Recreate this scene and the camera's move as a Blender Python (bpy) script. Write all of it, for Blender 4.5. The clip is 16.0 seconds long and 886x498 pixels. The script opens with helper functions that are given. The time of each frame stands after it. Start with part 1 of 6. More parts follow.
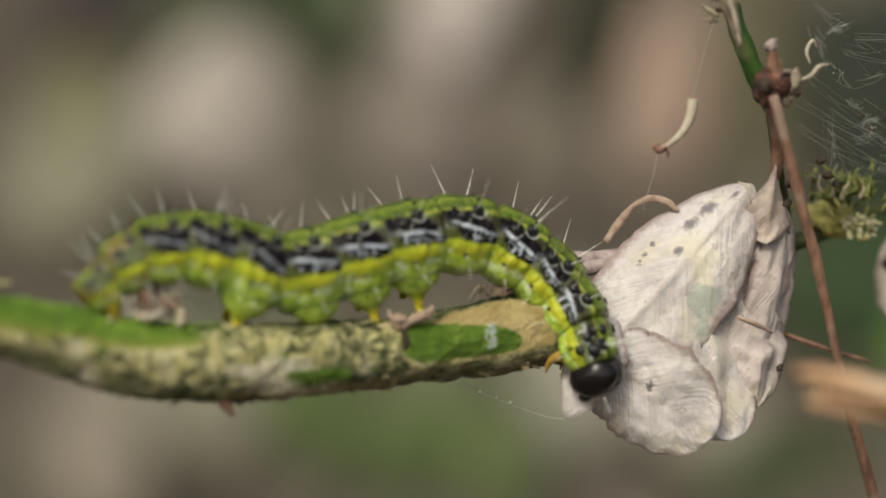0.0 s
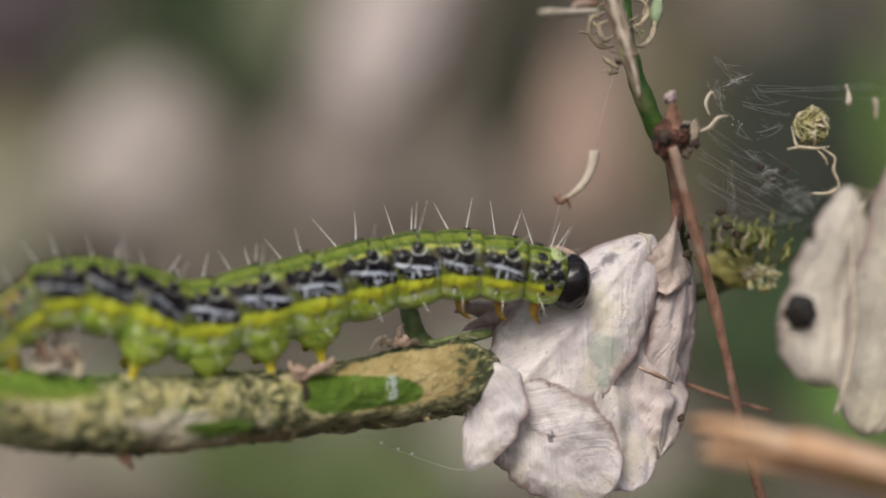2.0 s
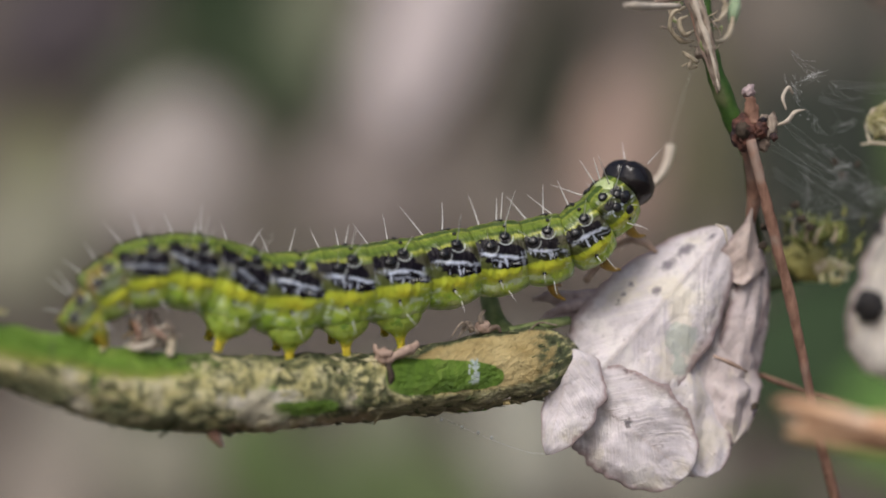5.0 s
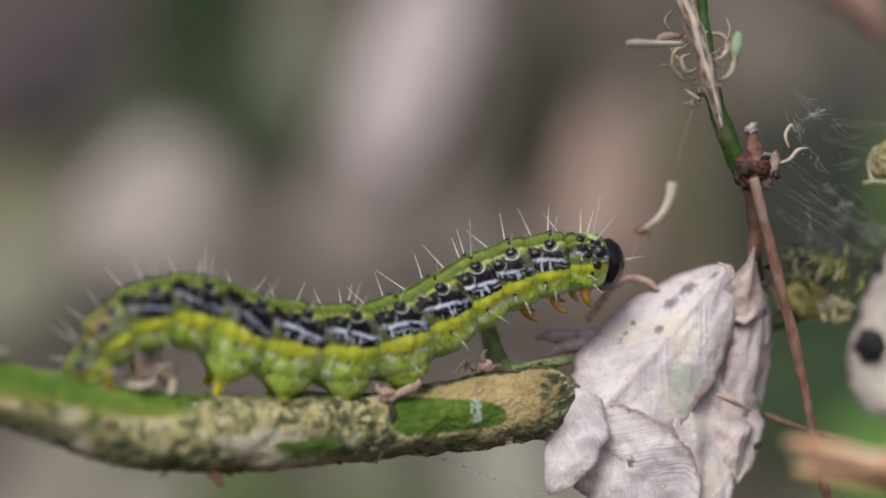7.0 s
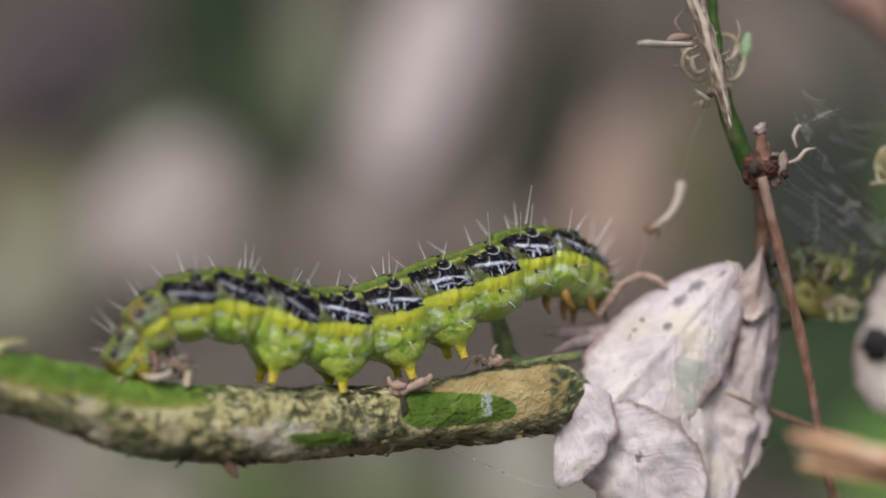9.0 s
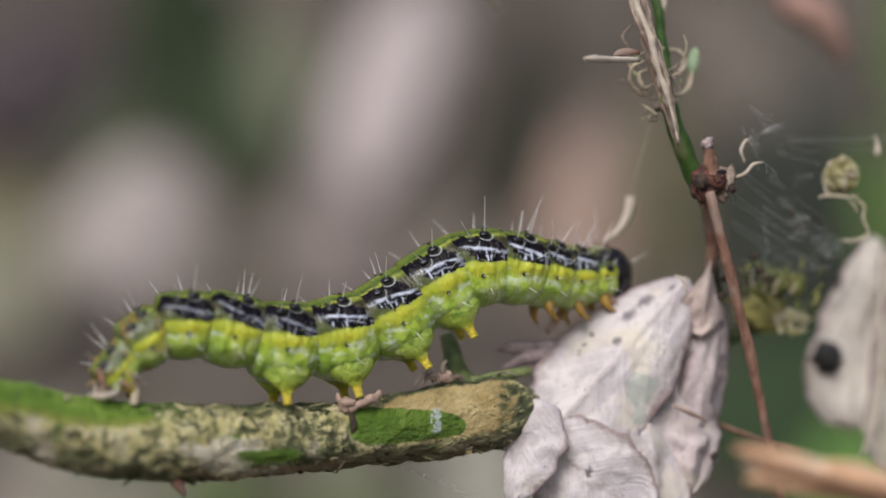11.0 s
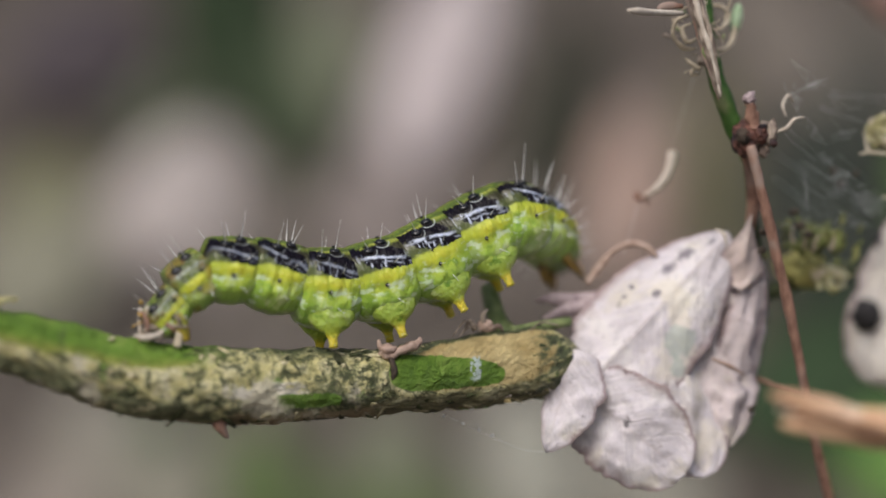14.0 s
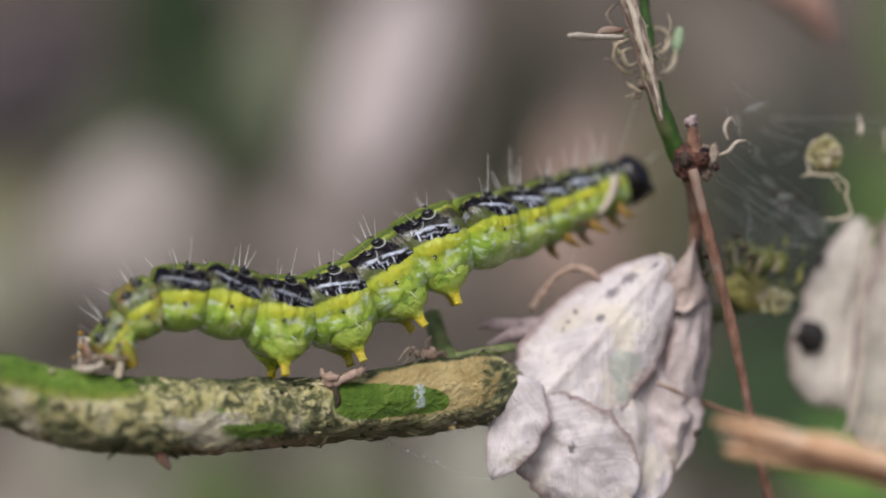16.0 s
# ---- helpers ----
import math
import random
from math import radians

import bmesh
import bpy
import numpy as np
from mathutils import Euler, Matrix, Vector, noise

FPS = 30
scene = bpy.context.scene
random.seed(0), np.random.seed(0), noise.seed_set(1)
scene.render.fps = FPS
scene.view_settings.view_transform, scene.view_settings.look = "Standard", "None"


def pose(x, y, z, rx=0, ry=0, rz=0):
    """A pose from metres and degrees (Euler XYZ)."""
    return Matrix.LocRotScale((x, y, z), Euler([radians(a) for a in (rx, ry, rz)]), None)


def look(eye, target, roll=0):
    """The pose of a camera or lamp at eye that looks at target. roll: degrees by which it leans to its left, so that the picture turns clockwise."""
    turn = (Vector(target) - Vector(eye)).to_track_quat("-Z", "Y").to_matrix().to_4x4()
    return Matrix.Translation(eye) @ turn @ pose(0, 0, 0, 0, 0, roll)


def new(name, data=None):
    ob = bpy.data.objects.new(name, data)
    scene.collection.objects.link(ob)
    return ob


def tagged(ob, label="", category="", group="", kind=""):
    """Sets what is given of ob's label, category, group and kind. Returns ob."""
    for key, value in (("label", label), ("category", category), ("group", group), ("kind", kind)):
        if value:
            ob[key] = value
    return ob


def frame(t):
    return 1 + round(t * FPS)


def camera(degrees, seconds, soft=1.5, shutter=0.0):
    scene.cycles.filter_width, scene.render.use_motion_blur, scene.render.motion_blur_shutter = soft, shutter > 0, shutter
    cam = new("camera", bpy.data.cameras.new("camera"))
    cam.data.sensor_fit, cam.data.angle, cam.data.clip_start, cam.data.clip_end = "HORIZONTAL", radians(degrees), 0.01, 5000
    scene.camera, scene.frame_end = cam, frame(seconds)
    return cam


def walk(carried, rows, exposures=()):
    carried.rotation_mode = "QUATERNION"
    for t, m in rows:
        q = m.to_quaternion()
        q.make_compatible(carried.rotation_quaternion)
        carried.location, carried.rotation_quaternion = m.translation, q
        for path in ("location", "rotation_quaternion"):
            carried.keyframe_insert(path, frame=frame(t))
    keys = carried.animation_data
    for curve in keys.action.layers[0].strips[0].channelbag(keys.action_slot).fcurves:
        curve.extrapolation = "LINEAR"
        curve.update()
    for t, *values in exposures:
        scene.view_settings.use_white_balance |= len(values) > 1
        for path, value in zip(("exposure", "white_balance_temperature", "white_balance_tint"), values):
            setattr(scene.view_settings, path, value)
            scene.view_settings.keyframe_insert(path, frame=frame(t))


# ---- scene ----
cam = camera(22.3, 16.0, soft=1.8)
# macro lens focused on the twig
cam.data.dof.use_dof = True
cam.data.dof.focus_distance = 0.1396
cam.data.dof.aperture_fstop = 12.0

walk(cam, [
    (0.0, look((0.003942, -0.137557, 0.002396), (-0.000964, 0.002170, -0.004838), -0.670)),
    (0.3, look((0.004401, -0.137085, 0.002623), (0.001457, 0.002671, -0.004400), -0.521)),
    (0.5, look((0.004707, -0.136771, 0.002774), (0.003019, 0.003005, -0.004965), -0.694)),
    (0.8, look((0.005120, -0.137305, 0.002791), (0.003346, 0.002547, -0.002301), -0.914)),
    (1.0, look((0.005396, -0.137661, 0.002802), (0.003732, 0.002242, -0.002131), -0.472)),
    (1.3, look((0.005179, -0.138364, 0.002866), (0.003091, 0.001537, -0.002398), -0.436)),
    (1.5, look((0.005034, -0.138833, 0.002908), (0.002507, 0.001067, -0.001738), -0.351)),
    (1.8, look((0.005243, -0.138034, 0.002770), (0.003802, 0.001884, -0.002689), -0.315)),
    (2.0, look((0.005382, -0.137501, 0.002678), (0.005196, 0.002429, -0.001735), -0.663)),
    (2.3, look((0.005680, -0.138373, 0.002207), (0.004726, 0.001566, -0.001345), -0.491)),
    (2.5, look((0.005878, -0.138955, 0.001893), (0.004690, 0.000991, -0.001823), -0.938)),
    (2.8, look((0.006114, -0.138859, 0.002460), (0.004772, 0.001095, -0.001386), -0.665)),
    (3.0, look((0.006272, -0.138795, 0.002838), (0.005127, 0.001165, -0.000335), -0.274)),
    (3.3, look((0.005826, -0.139696, 0.002698), (0.003752, 0.000224, 0.000731), -0.491)),
    (3.5, look((0.005528, -0.140296, 0.002604), (0.001147, -0.000404, -0.000722), 0.071)),
    (3.7, look((0.004529, -0.140609, 0.002433), (-0.000399, -0.000742, -0.001172), 0.061)),
    (5.8, look((0.000162, -0.140682, -0.000819), (0.000858, -0.000684, -0.000476), -0.180)),
    (6.0, look((-0.000264, -0.140286, -0.000916), (0.000334, -0.000292, 0.000258), -0.272)),
    (6.3, look((0.000094, -0.140633, -0.000010), (-0.001270, -0.000640, 0.000786), -0.391)),
    (6.5, look((0.000332, -0.140865, 0.000594), (-0.001005, -0.000872, 0.001059), -0.152)),
    (6.8, look((0.000133, -0.140346, 0.000238), (-0.000395, -0.000349, 0.000467), -0.007)),
    (7.0, look((0.000000, -0.140000, 0.000000), (0.000000, 0.000000, 0.000000), 0.000)),
    (7.3, look((0.000921, -0.140767, -0.000192), (0.003444, -0.000776, -0.000175), 0.271)),
    (7.5, look((0.001535, -0.141279, -0.000320), (0.003523, -0.001294, -0.000338), -0.203)),
    (7.8, look((0.000736, -0.141386, 0.000112), (0.000822, -0.001397, 0.000129), -0.050)),
    (8.0, look((0.000204, -0.141457, 0.000400), (-0.000424, -0.001465, -0.000995), 0.389)),
    (8.2, look((0.000574, -0.141970, -0.000198), (-0.000933, -0.001979, -0.000581), 0.184)),
    (10.3, look((-0.000960, -0.142076, -0.000814), (0.000503, -0.002087, 0.000129), 0.541)),
    (10.5, look((-0.000557, -0.142600, -0.001009), (0.000848, -0.002619, 0.000824), 0.017)),
    (10.8, look((0.000699, -0.142241, -0.000662), (0.000728, -0.002254, 0.001828), 0.297)),
    (11.0, look((0.001537, -0.142002, -0.000431), (0.002463, -0.002010, 0.000775), 0.068)),
    (11.3, look((0.002519, -0.141814, -0.000140), (0.004534, -0.001841, 0.000658), -0.100)),
    (11.5, look((0.003174, -0.141688, 0.000054), (0.005786, -0.001729, 0.002216), 0.400)),
    (11.8, look((0.002965, -0.141826, -0.000568), (0.004755, -0.001854, 0.001813), 0.194)),
    (12.0, look((0.002826, -0.141918, -0.000982), (0.003546, -0.001938, 0.001314), 0.072)),
    (12.3, look((0.003439, -0.141895, -0.000072), (0.003677, -0.001913, 0.002730), 0.121)),
    (12.5, look((0.003848, -0.141879, 0.000534), (0.003244, -0.001896, 0.002633), 0.055)),
    (12.8, look((0.003392, -0.142106, -0.000518), (0.002308, -0.002123, 0.001732), 0.367)),
    (13.0, look((0.003088, -0.142258, -0.001220), (0.003272, -0.002274, 0.000859), 0.253)),
    (13.3, look((0.002933, -0.142259, -0.001629), (0.003244, -0.002269, -0.000571), 0.321)),
    (13.5, look((0.002830, -0.142259, -0.001901), (0.002035, -0.002266, -0.000785), 0.149)),
    (13.8, look((0.002252, -0.142879, -0.002433), (-0.000024, -0.002891, -0.000698), 0.464)),
    (14.0, look((0.001867, -0.143292, -0.002788), (-0.000114, -0.003307, -0.002418), 0.831)),
    (14.3, look((0.001081, -0.142991, -0.002630), (-0.002751, -0.003039, -0.002716), 0.067)),
    (14.5, look((0.000557, -0.142791, -0.002524), (-0.003686, -0.002860, -0.001391), 0.320)),
    (14.8, look((0.001534, -0.143985, -0.002648), (-0.001895, -0.004044, 0.000308), -0.246)),
    (15.0, look((0.002185, -0.144781, -0.002731), (-0.001394, -0.004833, -0.001368), 0.339)),
    (15.3, look((0.002205, -0.143567, -0.002224), (-0.000137, -0.003589, -0.002468), 0.545)),
    (15.5, look((0.002218, -0.142757, -0.001886), (0.001786, -0.002760, -0.002621), 0.432)),
    (15.8, look((0.002344, -0.142704, -0.001867), (0.003371, -0.002710, -0.001539), 0.218)),
    (16.0, look((0.002428, -0.142668, -0.001854), (0.003452, -0.002676, -0.000707), 0.241)),
], exposures=[(0.0, 0.04, 7350, -1), (1.0, 0.05, 7050, 4), (2.0, 0.05, 6800, 7), (3.7, 0.05, 6600, 9), (5.8, 0.02, 6400, 10), (10.3, 0.03, 6350, 10), (16.0, 0.06, 6350, 10)])

# ---- light ----
world = bpy.data.worlds.new("sky")
scene.world = world
world.use_nodes = True
wt = world.node_tree
sky = wt.nodes.new("ShaderNodeTexSky")
sky.sky_type = "NISHITA"
sky.sun_disc = False
sky.sun_elevation = radians(47)
sky.sun_rotation = radians(197)
sky.dust_density = 4.0
bgn = wt.nodes["Background"]
bgn.inputs["Strength"].default_value = 0.11
wt.links.new(sky.outputs[0], bgn.inputs["Color"])

sun_data = bpy.data.lights.new("sun", "SUN")
sun_data.energy = 2.0
sun_data.angle = radians(25)
sun_data.color = (1.0, 0.975, 0.95)
sun = new("sun", sun_data)
sun.matrix_world = look((-0.32, -0.88, 1.0), (0, 0, 0))


# ---- materials ----
class Mat:
    """A small builder of node materials."""

    def __init__(self, name, rough=0.6, spec=0.4):
        self.m = bpy.data.materials.new(name)
        self.m.use_nodes = True
        self.t = self.m.node_tree
        self.b = self.t.nodes["Principled BSDF"]
        self.b.inputs["Roughness"].default_value = rough
        self.b.inputs["Specular IOR Level"].default_value = spec
        tc = self.n("ShaderNodeTexCoord")
        mm = self.n("ShaderNodeVectorMath", operation="SCALE")
        mm.inputs["Scale"].default_value = 1000.0
        self.l(tc.outputs["Object"], mm.inputs[0])
        self.co = mm.outputs[0]
        info = self.n("ShaderNodeObjectInfo")
        self.rand = info.outputs["Random"]
        shift = self.n("ShaderNodeVectorMath", operation="MULTIPLY_ADD")
        self.l(self.rand, shift.inputs[0])
        shift.inputs[1].default_value = (37.0, 53.0, 71.0)
        self.l(self.co, shift.inputs[2])
        self.rco = shift.outputs[0]

    def n(self, kind, **kw):
        node = self.t.nodes.new(kind)
        for k, v in kw.items():
            if k == "operation":
                node.operation = v
        return node

    def l(self, a, b):
        self.t.links.new(a, b)

    def put(self, sock, value):
        if isinstance(value, (int, float)):
            sock.default_value = value
        elif isinstance(value, tuple):
            sock.default_value = value if len(value) == len(sock.default_value) else (*value, 1.0)
        else:
            self.l(value, sock)

    def math(self, op, a, b=0.0, c=0.0, clamp=False):
        node = self.n("ShaderNodeMath", operation=op)
        node.use_clamp = clamp
        for k, v in enumerate((a, b, c)):
            self.put(node.inputs[k], v)
        return node.outputs[0]

    def noise(self, scale, detail=4.0, rough=0.55, co=None, stretch=None, warp=0.0):
        co = co or self.rco
        if stretch:
            s = self.n("ShaderNodeVectorMath", operation="MULTIPLY")
            self.l(co, s.inputs[0])
            s.inputs[1].default_value = stretch
            co = s.outputs[0]
        node = self.n("ShaderNodeTexNoise")
        self.l(co, node.inputs["Vector"])
        node.inputs["Scale"].default_value = scale
        node.inputs["Detail"].default_value = detail
        node.inputs["Roughness"].default_value = rough
        node.inputs["Distortion"].default_value = warp
        return node.outputs["Fac"]

    def step(self, value, a, b):
        """0 below a, 1 above b (or the other way round), smooth between."""
        node = self.n("ShaderNodeMapRange")
        node.interpolation_type = "SMOOTHSTEP"
        flip = a > b
        self.put(node.inputs["Value"], value)
        node.inputs["From Min"].default_value = min(a, b)
        node.inputs["From Max"].default_value = max(a, b)
        node.inputs["To Min"].default_value = 1.0 if flip else 0.0
        node.inputs["To Max"].default_value = 0.0 if flip else 1.0
        return node.outputs["Result"]

    def band(self, value, a, b, soft):
        return self.math("MULTIPLY", self.step(value, a - soft, a + soft), self.step(value, b + soft, b - soft))

    def ramp(self, value, stops):
        node = self.n("ShaderNodeValToRGB")
        cr = node.color_ramp
        while len(cr.elements) < len(stops):
            cr.elements.new(0.5)
        for e, (p, c) in zip(cr.elements, stops):
            e.position, e.color = p, (*c, 1.0)
        self.put(node.inputs["Fac"], value)
        return node.outputs["Color"]

    def mix(self, fac, a, b):
        node = self.n("ShaderNodeMix")
        node.data_type = "RGBA"
        self.put(node.inputs[0], fac)
        self.put(node.inputs[6], a)
        self.put(node.inputs[7], b)
        return node.outputs[2]

    def xyz(self):
        node = self.n("ShaderNodeSeparateXYZ")
        self.l(self.co, node.inputs[0])
        return node.outputs

    def colour(self, value):
        self.put(self.b.inputs["Base Color"], value)
        return self

    def bump(self, height, mm=0.1, strength=1.0):
        node = self.n("ShaderNodeBump")
        node.inputs["Strength"].default_value = strength
        node.inputs["Distance"].default_value = mm * 0.001
        self.put(node.inputs["Height"], height)
        self.l(node.outputs[0], self.b.inputs["Normal"])
        return self

    def sss(self, weight, mm):
        self.b.inputs["Subsurface Weight"].default_value = weight
        self.b.inputs["Subsurface Radius"].default_value = (1.0, 0.8, 0.4)
        self.b.inputs["Subsurface Scale"].default_value = mm * 0.001
        return self


def simple(name, dark, light, scale, rough=0.6, bump=0.05, stretch=None, spec=0.3, third=None, trans=0.0):
    m = Mat(name, rough, spec)
    f = m.noise(scale, 6, 0.6, stretch=stretch)
    g = m.noise(scale * 0.22, 3, 0.5)
    c = m.ramp(f, [(0.3, dark), (0.7, light)])
    if third:
        c = m.mix(m.step(g, 0.5, 0.66), c, third)
    m.colour(c)
    if bump:
        m.bump(f, bump)
    if trans:
        m.b.inputs["Transmission Weight"].default_value = trans
    return m.m


def body_material(name, black, lower=1.0, rust=0.0, snow=0.8, reach=1.0, lean=0.028):
    """Caterpillar skin: lined green back, a black and white patch on each ring's side, yellow line, lime belly.
    black: strength of the upper patch, lower: of the lower one, rust: brown wear, snow: of the pale strokes, reach: length of the patches,
    lean: how far they slant."""
    m = Mat(name, 0.3, 0.30)
    x, y, z = m.xyz()
    ang = m.math("DIVIDE", m.math("ARCTAN2", m.math("ABSOLUTE", y), z), math.pi)
    comb = m.n("ShaderNodeCombineXYZ")
    m.l(x, comb.inputs[0])
    m.l(m.math("MULTIPLY", ang, 9.0), comb.inputs[1])
    m.l(m.math("MULTIPLY", m.rand, 40.0), comb.inputs[2])
    co = comb.outputs[0]
    a = m.math("ADD", ang, m.math("MULTIPLY_ADD", m.noise(1.1, 5, 0.62, co=co), 0.09, -0.045))
    base = m.ramp(a, [
        (0.00, (0.05, 0.085, 0.010)), (0.030, (0.06, 0.10, 0.012)), (0.050, (0.28, 0.31, 0.045)), (0.075, (0.15, 0.20, 0.022)),
        (0.115, (0.13, 0.18, 0.018)), (0.135, (0.055, 0.085, 0.010)), (0.160, (0.07, 0.10, 0.012)),
        (0.178, (0.34, 0.36, 0.065)), (0.198, (0.29, 0.31, 0.04)), (0.215, (0.12, 0.13, 0.016)), (0.238, (0.040, 0.036, 0.012)),
        (0.335, (0.050, 0.046, 0.018)), (0.355, (0.08, 0.09, 0.03)), (0.445, (0.09, 0.11, 0.025)), (0.468, (0.38, 0.44, 0.035)),
        (0.54, (0.52, 0.57, 0.05)), (0.64, (0.48, 0.60, 0.07)), (0.74, (0.38, 0.57, 0.09)), (0.85, (0.32, 0.51, 0.09)), (1.0, (0.24, 0.36, 0.07))])
    base = m.mix(m.math("MULTIPLY", m.band(a, 0.235, 0.455, 0.02), max(0.0, 0.9 - max(black, lower))), base, (0.20, 0.27, 0.04))
    # belly: paler and darker clouds, green membrane and painted groove shade towards the joints
    cloud = m.noise(0.9, 5, 0.65, co=m.rco)
    belly = m.step(a, 0.54, 0.62)
    base = m.mix(m.math("MULTIPLY", belly, m.step(cloud, 0.50, 0.66)), base, (0.58, 0.69, 0.30))
    base = m.mix(m.math("MULTIPLY", belly, m.step(cloud, 0.47, 0.36)), base, (0.27, 0.42, 0.05))
    lip = m.math("MULTIPLY", m.step(a, 0.47, 0.60), m.step(m.math("ADD", m.math("ABSOLUTE", x), m.math("MULTIPLY_ADD", cloud, 0.9, -0.45)), 0.85, 1.35))
    base = m.mix(m.math("MULTIPLY", lip, 0.45), base, (0.20, 0.36, 0.04))
    # whitish marks on the belly: highlights of the moist skin, painted into the colour
    glint = m.noise(1.7, 3, 0.6, co=co, stretch=(0.7, 0.9, 1.0))
    marks = m.math("MULTIPLY", m.band(a, 0.585, 0.665, 0.025), m.step(glint, 0.50, 0.60))
    marks = m.math("MAXIMUM", marks, m.math("MULTIPLY", m.math("MULTIPLY", m.step(a, 0.50, 0.56), m.step(m.math("ABSOLUTE", x), 1.0, 1.25)), m.step(glint, 0.52, 0.60)))
    base = m.mix(m.math("MULTIPLY", marks, 0.65), base, (0.70, 0.80, 0.62))
    streak = m.noise(2.2, 3, 0.6, co=co, stretch=(0.4, 1.0, 1.0))
    back = m.math("MULTIPLY", m.step(a, 0.04, 0.06), m.step(a, 0.25, 0.22))
    base = m.mix(m.math("MULTIPLY", back, m.math("MULTIPLY", m.step(streak, 0.42, 0.60), 0.7)), base, (0.10, 0.15, 0.016))
    ridge = m.noise(1.5, 4, 0.65, co=co, stretch=(1.8, 0.4, 1.0))
    gold = m.math("MULTIPLY", m.band(a, 0.475, 0.575, 0.05), m.step(m.math("MULTIPLY_ADD", m.math("ABSOLUTE", x), -0.26, ridge), 0.20, 0.50))
    base = m.mix(m.math("MULTIPLY", gold, 0.38), base, (0.60, 0.53, 0.035))
    # the patch: a dark upper bar, a pale line, a black lower block with pale strokes behind it
    n1 = m.math("MULTIPLY_ADD", m.noise(1.6, 4, 0.65, co=co), 1.2, -0.6)
    n2 = m.math("MULTIPLY_ADD", m.noise(2.2, 4, 0.65, co=m.rco), 0.15, -0.075)
    a2 = m.math("MULTIPLY_ADD", x, -lean, m.math("ADD", a, n2))
    # the patches lean: the upper bar reaches back, the lower block forward
    x2 = m.math("DIVIDE", m.math("ADD", m.math("MULTIPLY_ADD", m.math("ADD", a, -0.35), -4.5, x), n1), reach)
    bite = m.math("MULTIPLY_ADD", m.noise(1.5, 4, 0.6, co=m.rco), 1.3, -0.65)
    upper = m.math("MULTIPLY", m.band(a2, 0.222, 0.340, 0.05), m.band(x2, -1.25, 1.15, 0.5))
    upper = m.math("MULTIPLY", m.step(m.math("ADD", upper, bite), 0.26, 0.42), black)
    under = m.math("MULTIPLY", m.math("MULTIPLY", m.band(a2, 0.352, 0.452, 0.05), m.step(a, 0.49, 0.465)), m.band(x2, -0.95, 1.15, 0.5))
    under = m.math("MULTIPLY", m.step(m.math("ADD", under, bite), 0.28, 0.44), lower)
    dark = m.math("MAXIMUM", upper, under)
    base = m.mix(dark, base, (0.006, 0.004, 0.007))
    m.put(m.b.inputs["Specular IOR Level"], m.math("MULTIPLY_ADD", dark, -0.24, 0.34))
    m.put(m.b.inputs["Coat Weight"], m.math("MULTIPLY_ADD", m.step(a, 0.44, 0.56), 0.38, m.math("MULTIPLY_ADD", dark, -0.14, 0.20)))
    slope = m.math("MULTIPLY_ADD", x, -lean, m.math("ADD", ang, m.math("MULTIPLY_ADD", m.noise(0.9, 3, 0.55, co=m.rco), 0.10, -0.05)))
    line = m.math("MULTIPLY", m.math("MULTIPLY", m.band(slope, 0.336, 0.368, 0.014), m.step(m.noise(1.6, 3, 0.6, co=co), 0.36, 0.52)), m.band(x2, -1.0, 1.10, 0.3))
    stroke = m.noise(2.3, 3, 0.6, co=co, stretch=(2.0, 0.4, 1.0))
    strokes = m.math("MULTIPLY", m.math("MULTIPLY", m.band(a2, 0.350, 0.452, 0.012), m.band(x2, -0.95, 0.25, 0.12)), m.step(stroke, 0.55, 0.64))
    gap = m.noise(1.2, 2, 0.5, co=m.rco)
    thin = m.math("MULTIPLY", m.math("MULTIPLY", m.band(slope, 0.398, 0.412, 0.009), m.band(x2, -0.5, 1.15, 0.2)), m.math("MULTIPLY", m.step(gap, 0.46, 0.58), 0.7))
    joint = m.math("MULTIPLY", m.math("MULTIPLY", m.band(a2, 0.30, 0.47, 0.02), m.step(m.math("ABSOLUTE", x), 1.05, 1.25)), m.step(stroke, 0.54, 0.62))
    pale = m.math("MAXIMUM", m.math("MAXIMUM", line, strokes), m.math("MAXIMUM", thin, m.math("MULTIPLY", joint, 0.32)))
    base = m.mix(m.math("MULTIPLY", pale, snow), base, (0.66, 0.72, 0.86))
    # black discs under the warts with a pale crescent below each
    for wx, wa, wr, crest in ((0.40, 34 / 180, 0.40, 0.8), (-0.60, 47 / 180, 0.37, 0.5)):
        dx = m.math("ADD", x, -wx)
        da = m.math("MULTIPLY", m.math("ADD", ang, -wa), 7.2)
        d = m.math("SQRT", m.math("ADD", m.math("MULTIPLY", dx, dx), m.math("MULTIPLY", da, da)))
        base = m.mix(m.step(d, wr + 0.05, wr - 0.05), base, (0.014, 0.012, 0.012))
        rim = m.math("MULTIPLY", m.band(d, wr + 0.06, wr + 0.14, 0.03), m.step(m.math("MULTIPLY_ADD", dx, 0.3, da), 0.06, 0.22))
        base = m.mix(m.math("MULTIPLY", rim, crest * snow), base, (0.56, 0.60, 0.58))
    if rust:
        g = m.noise(0.8, 3, 0.6)
        base = m.mix(m.math("MULTIPLY", m.step(g, 0.45, 0.6), 0.2 * rust), base, (0.42, 0.50, 0.36))
        base = m.mix(m.math("MULTIPLY", m.step(m.noise(0.7, 3, 0.6), 0.46, 0.6), rust), base, (0.24, 0.12, 0.025))
        base = m.mix(m.math("MULTIPLY", m.step(m.noise(1.5, 5, 0.7), 0.54, 0.62), rust), base, (0.025, 0.022, 0.018))
    m.colour(base)
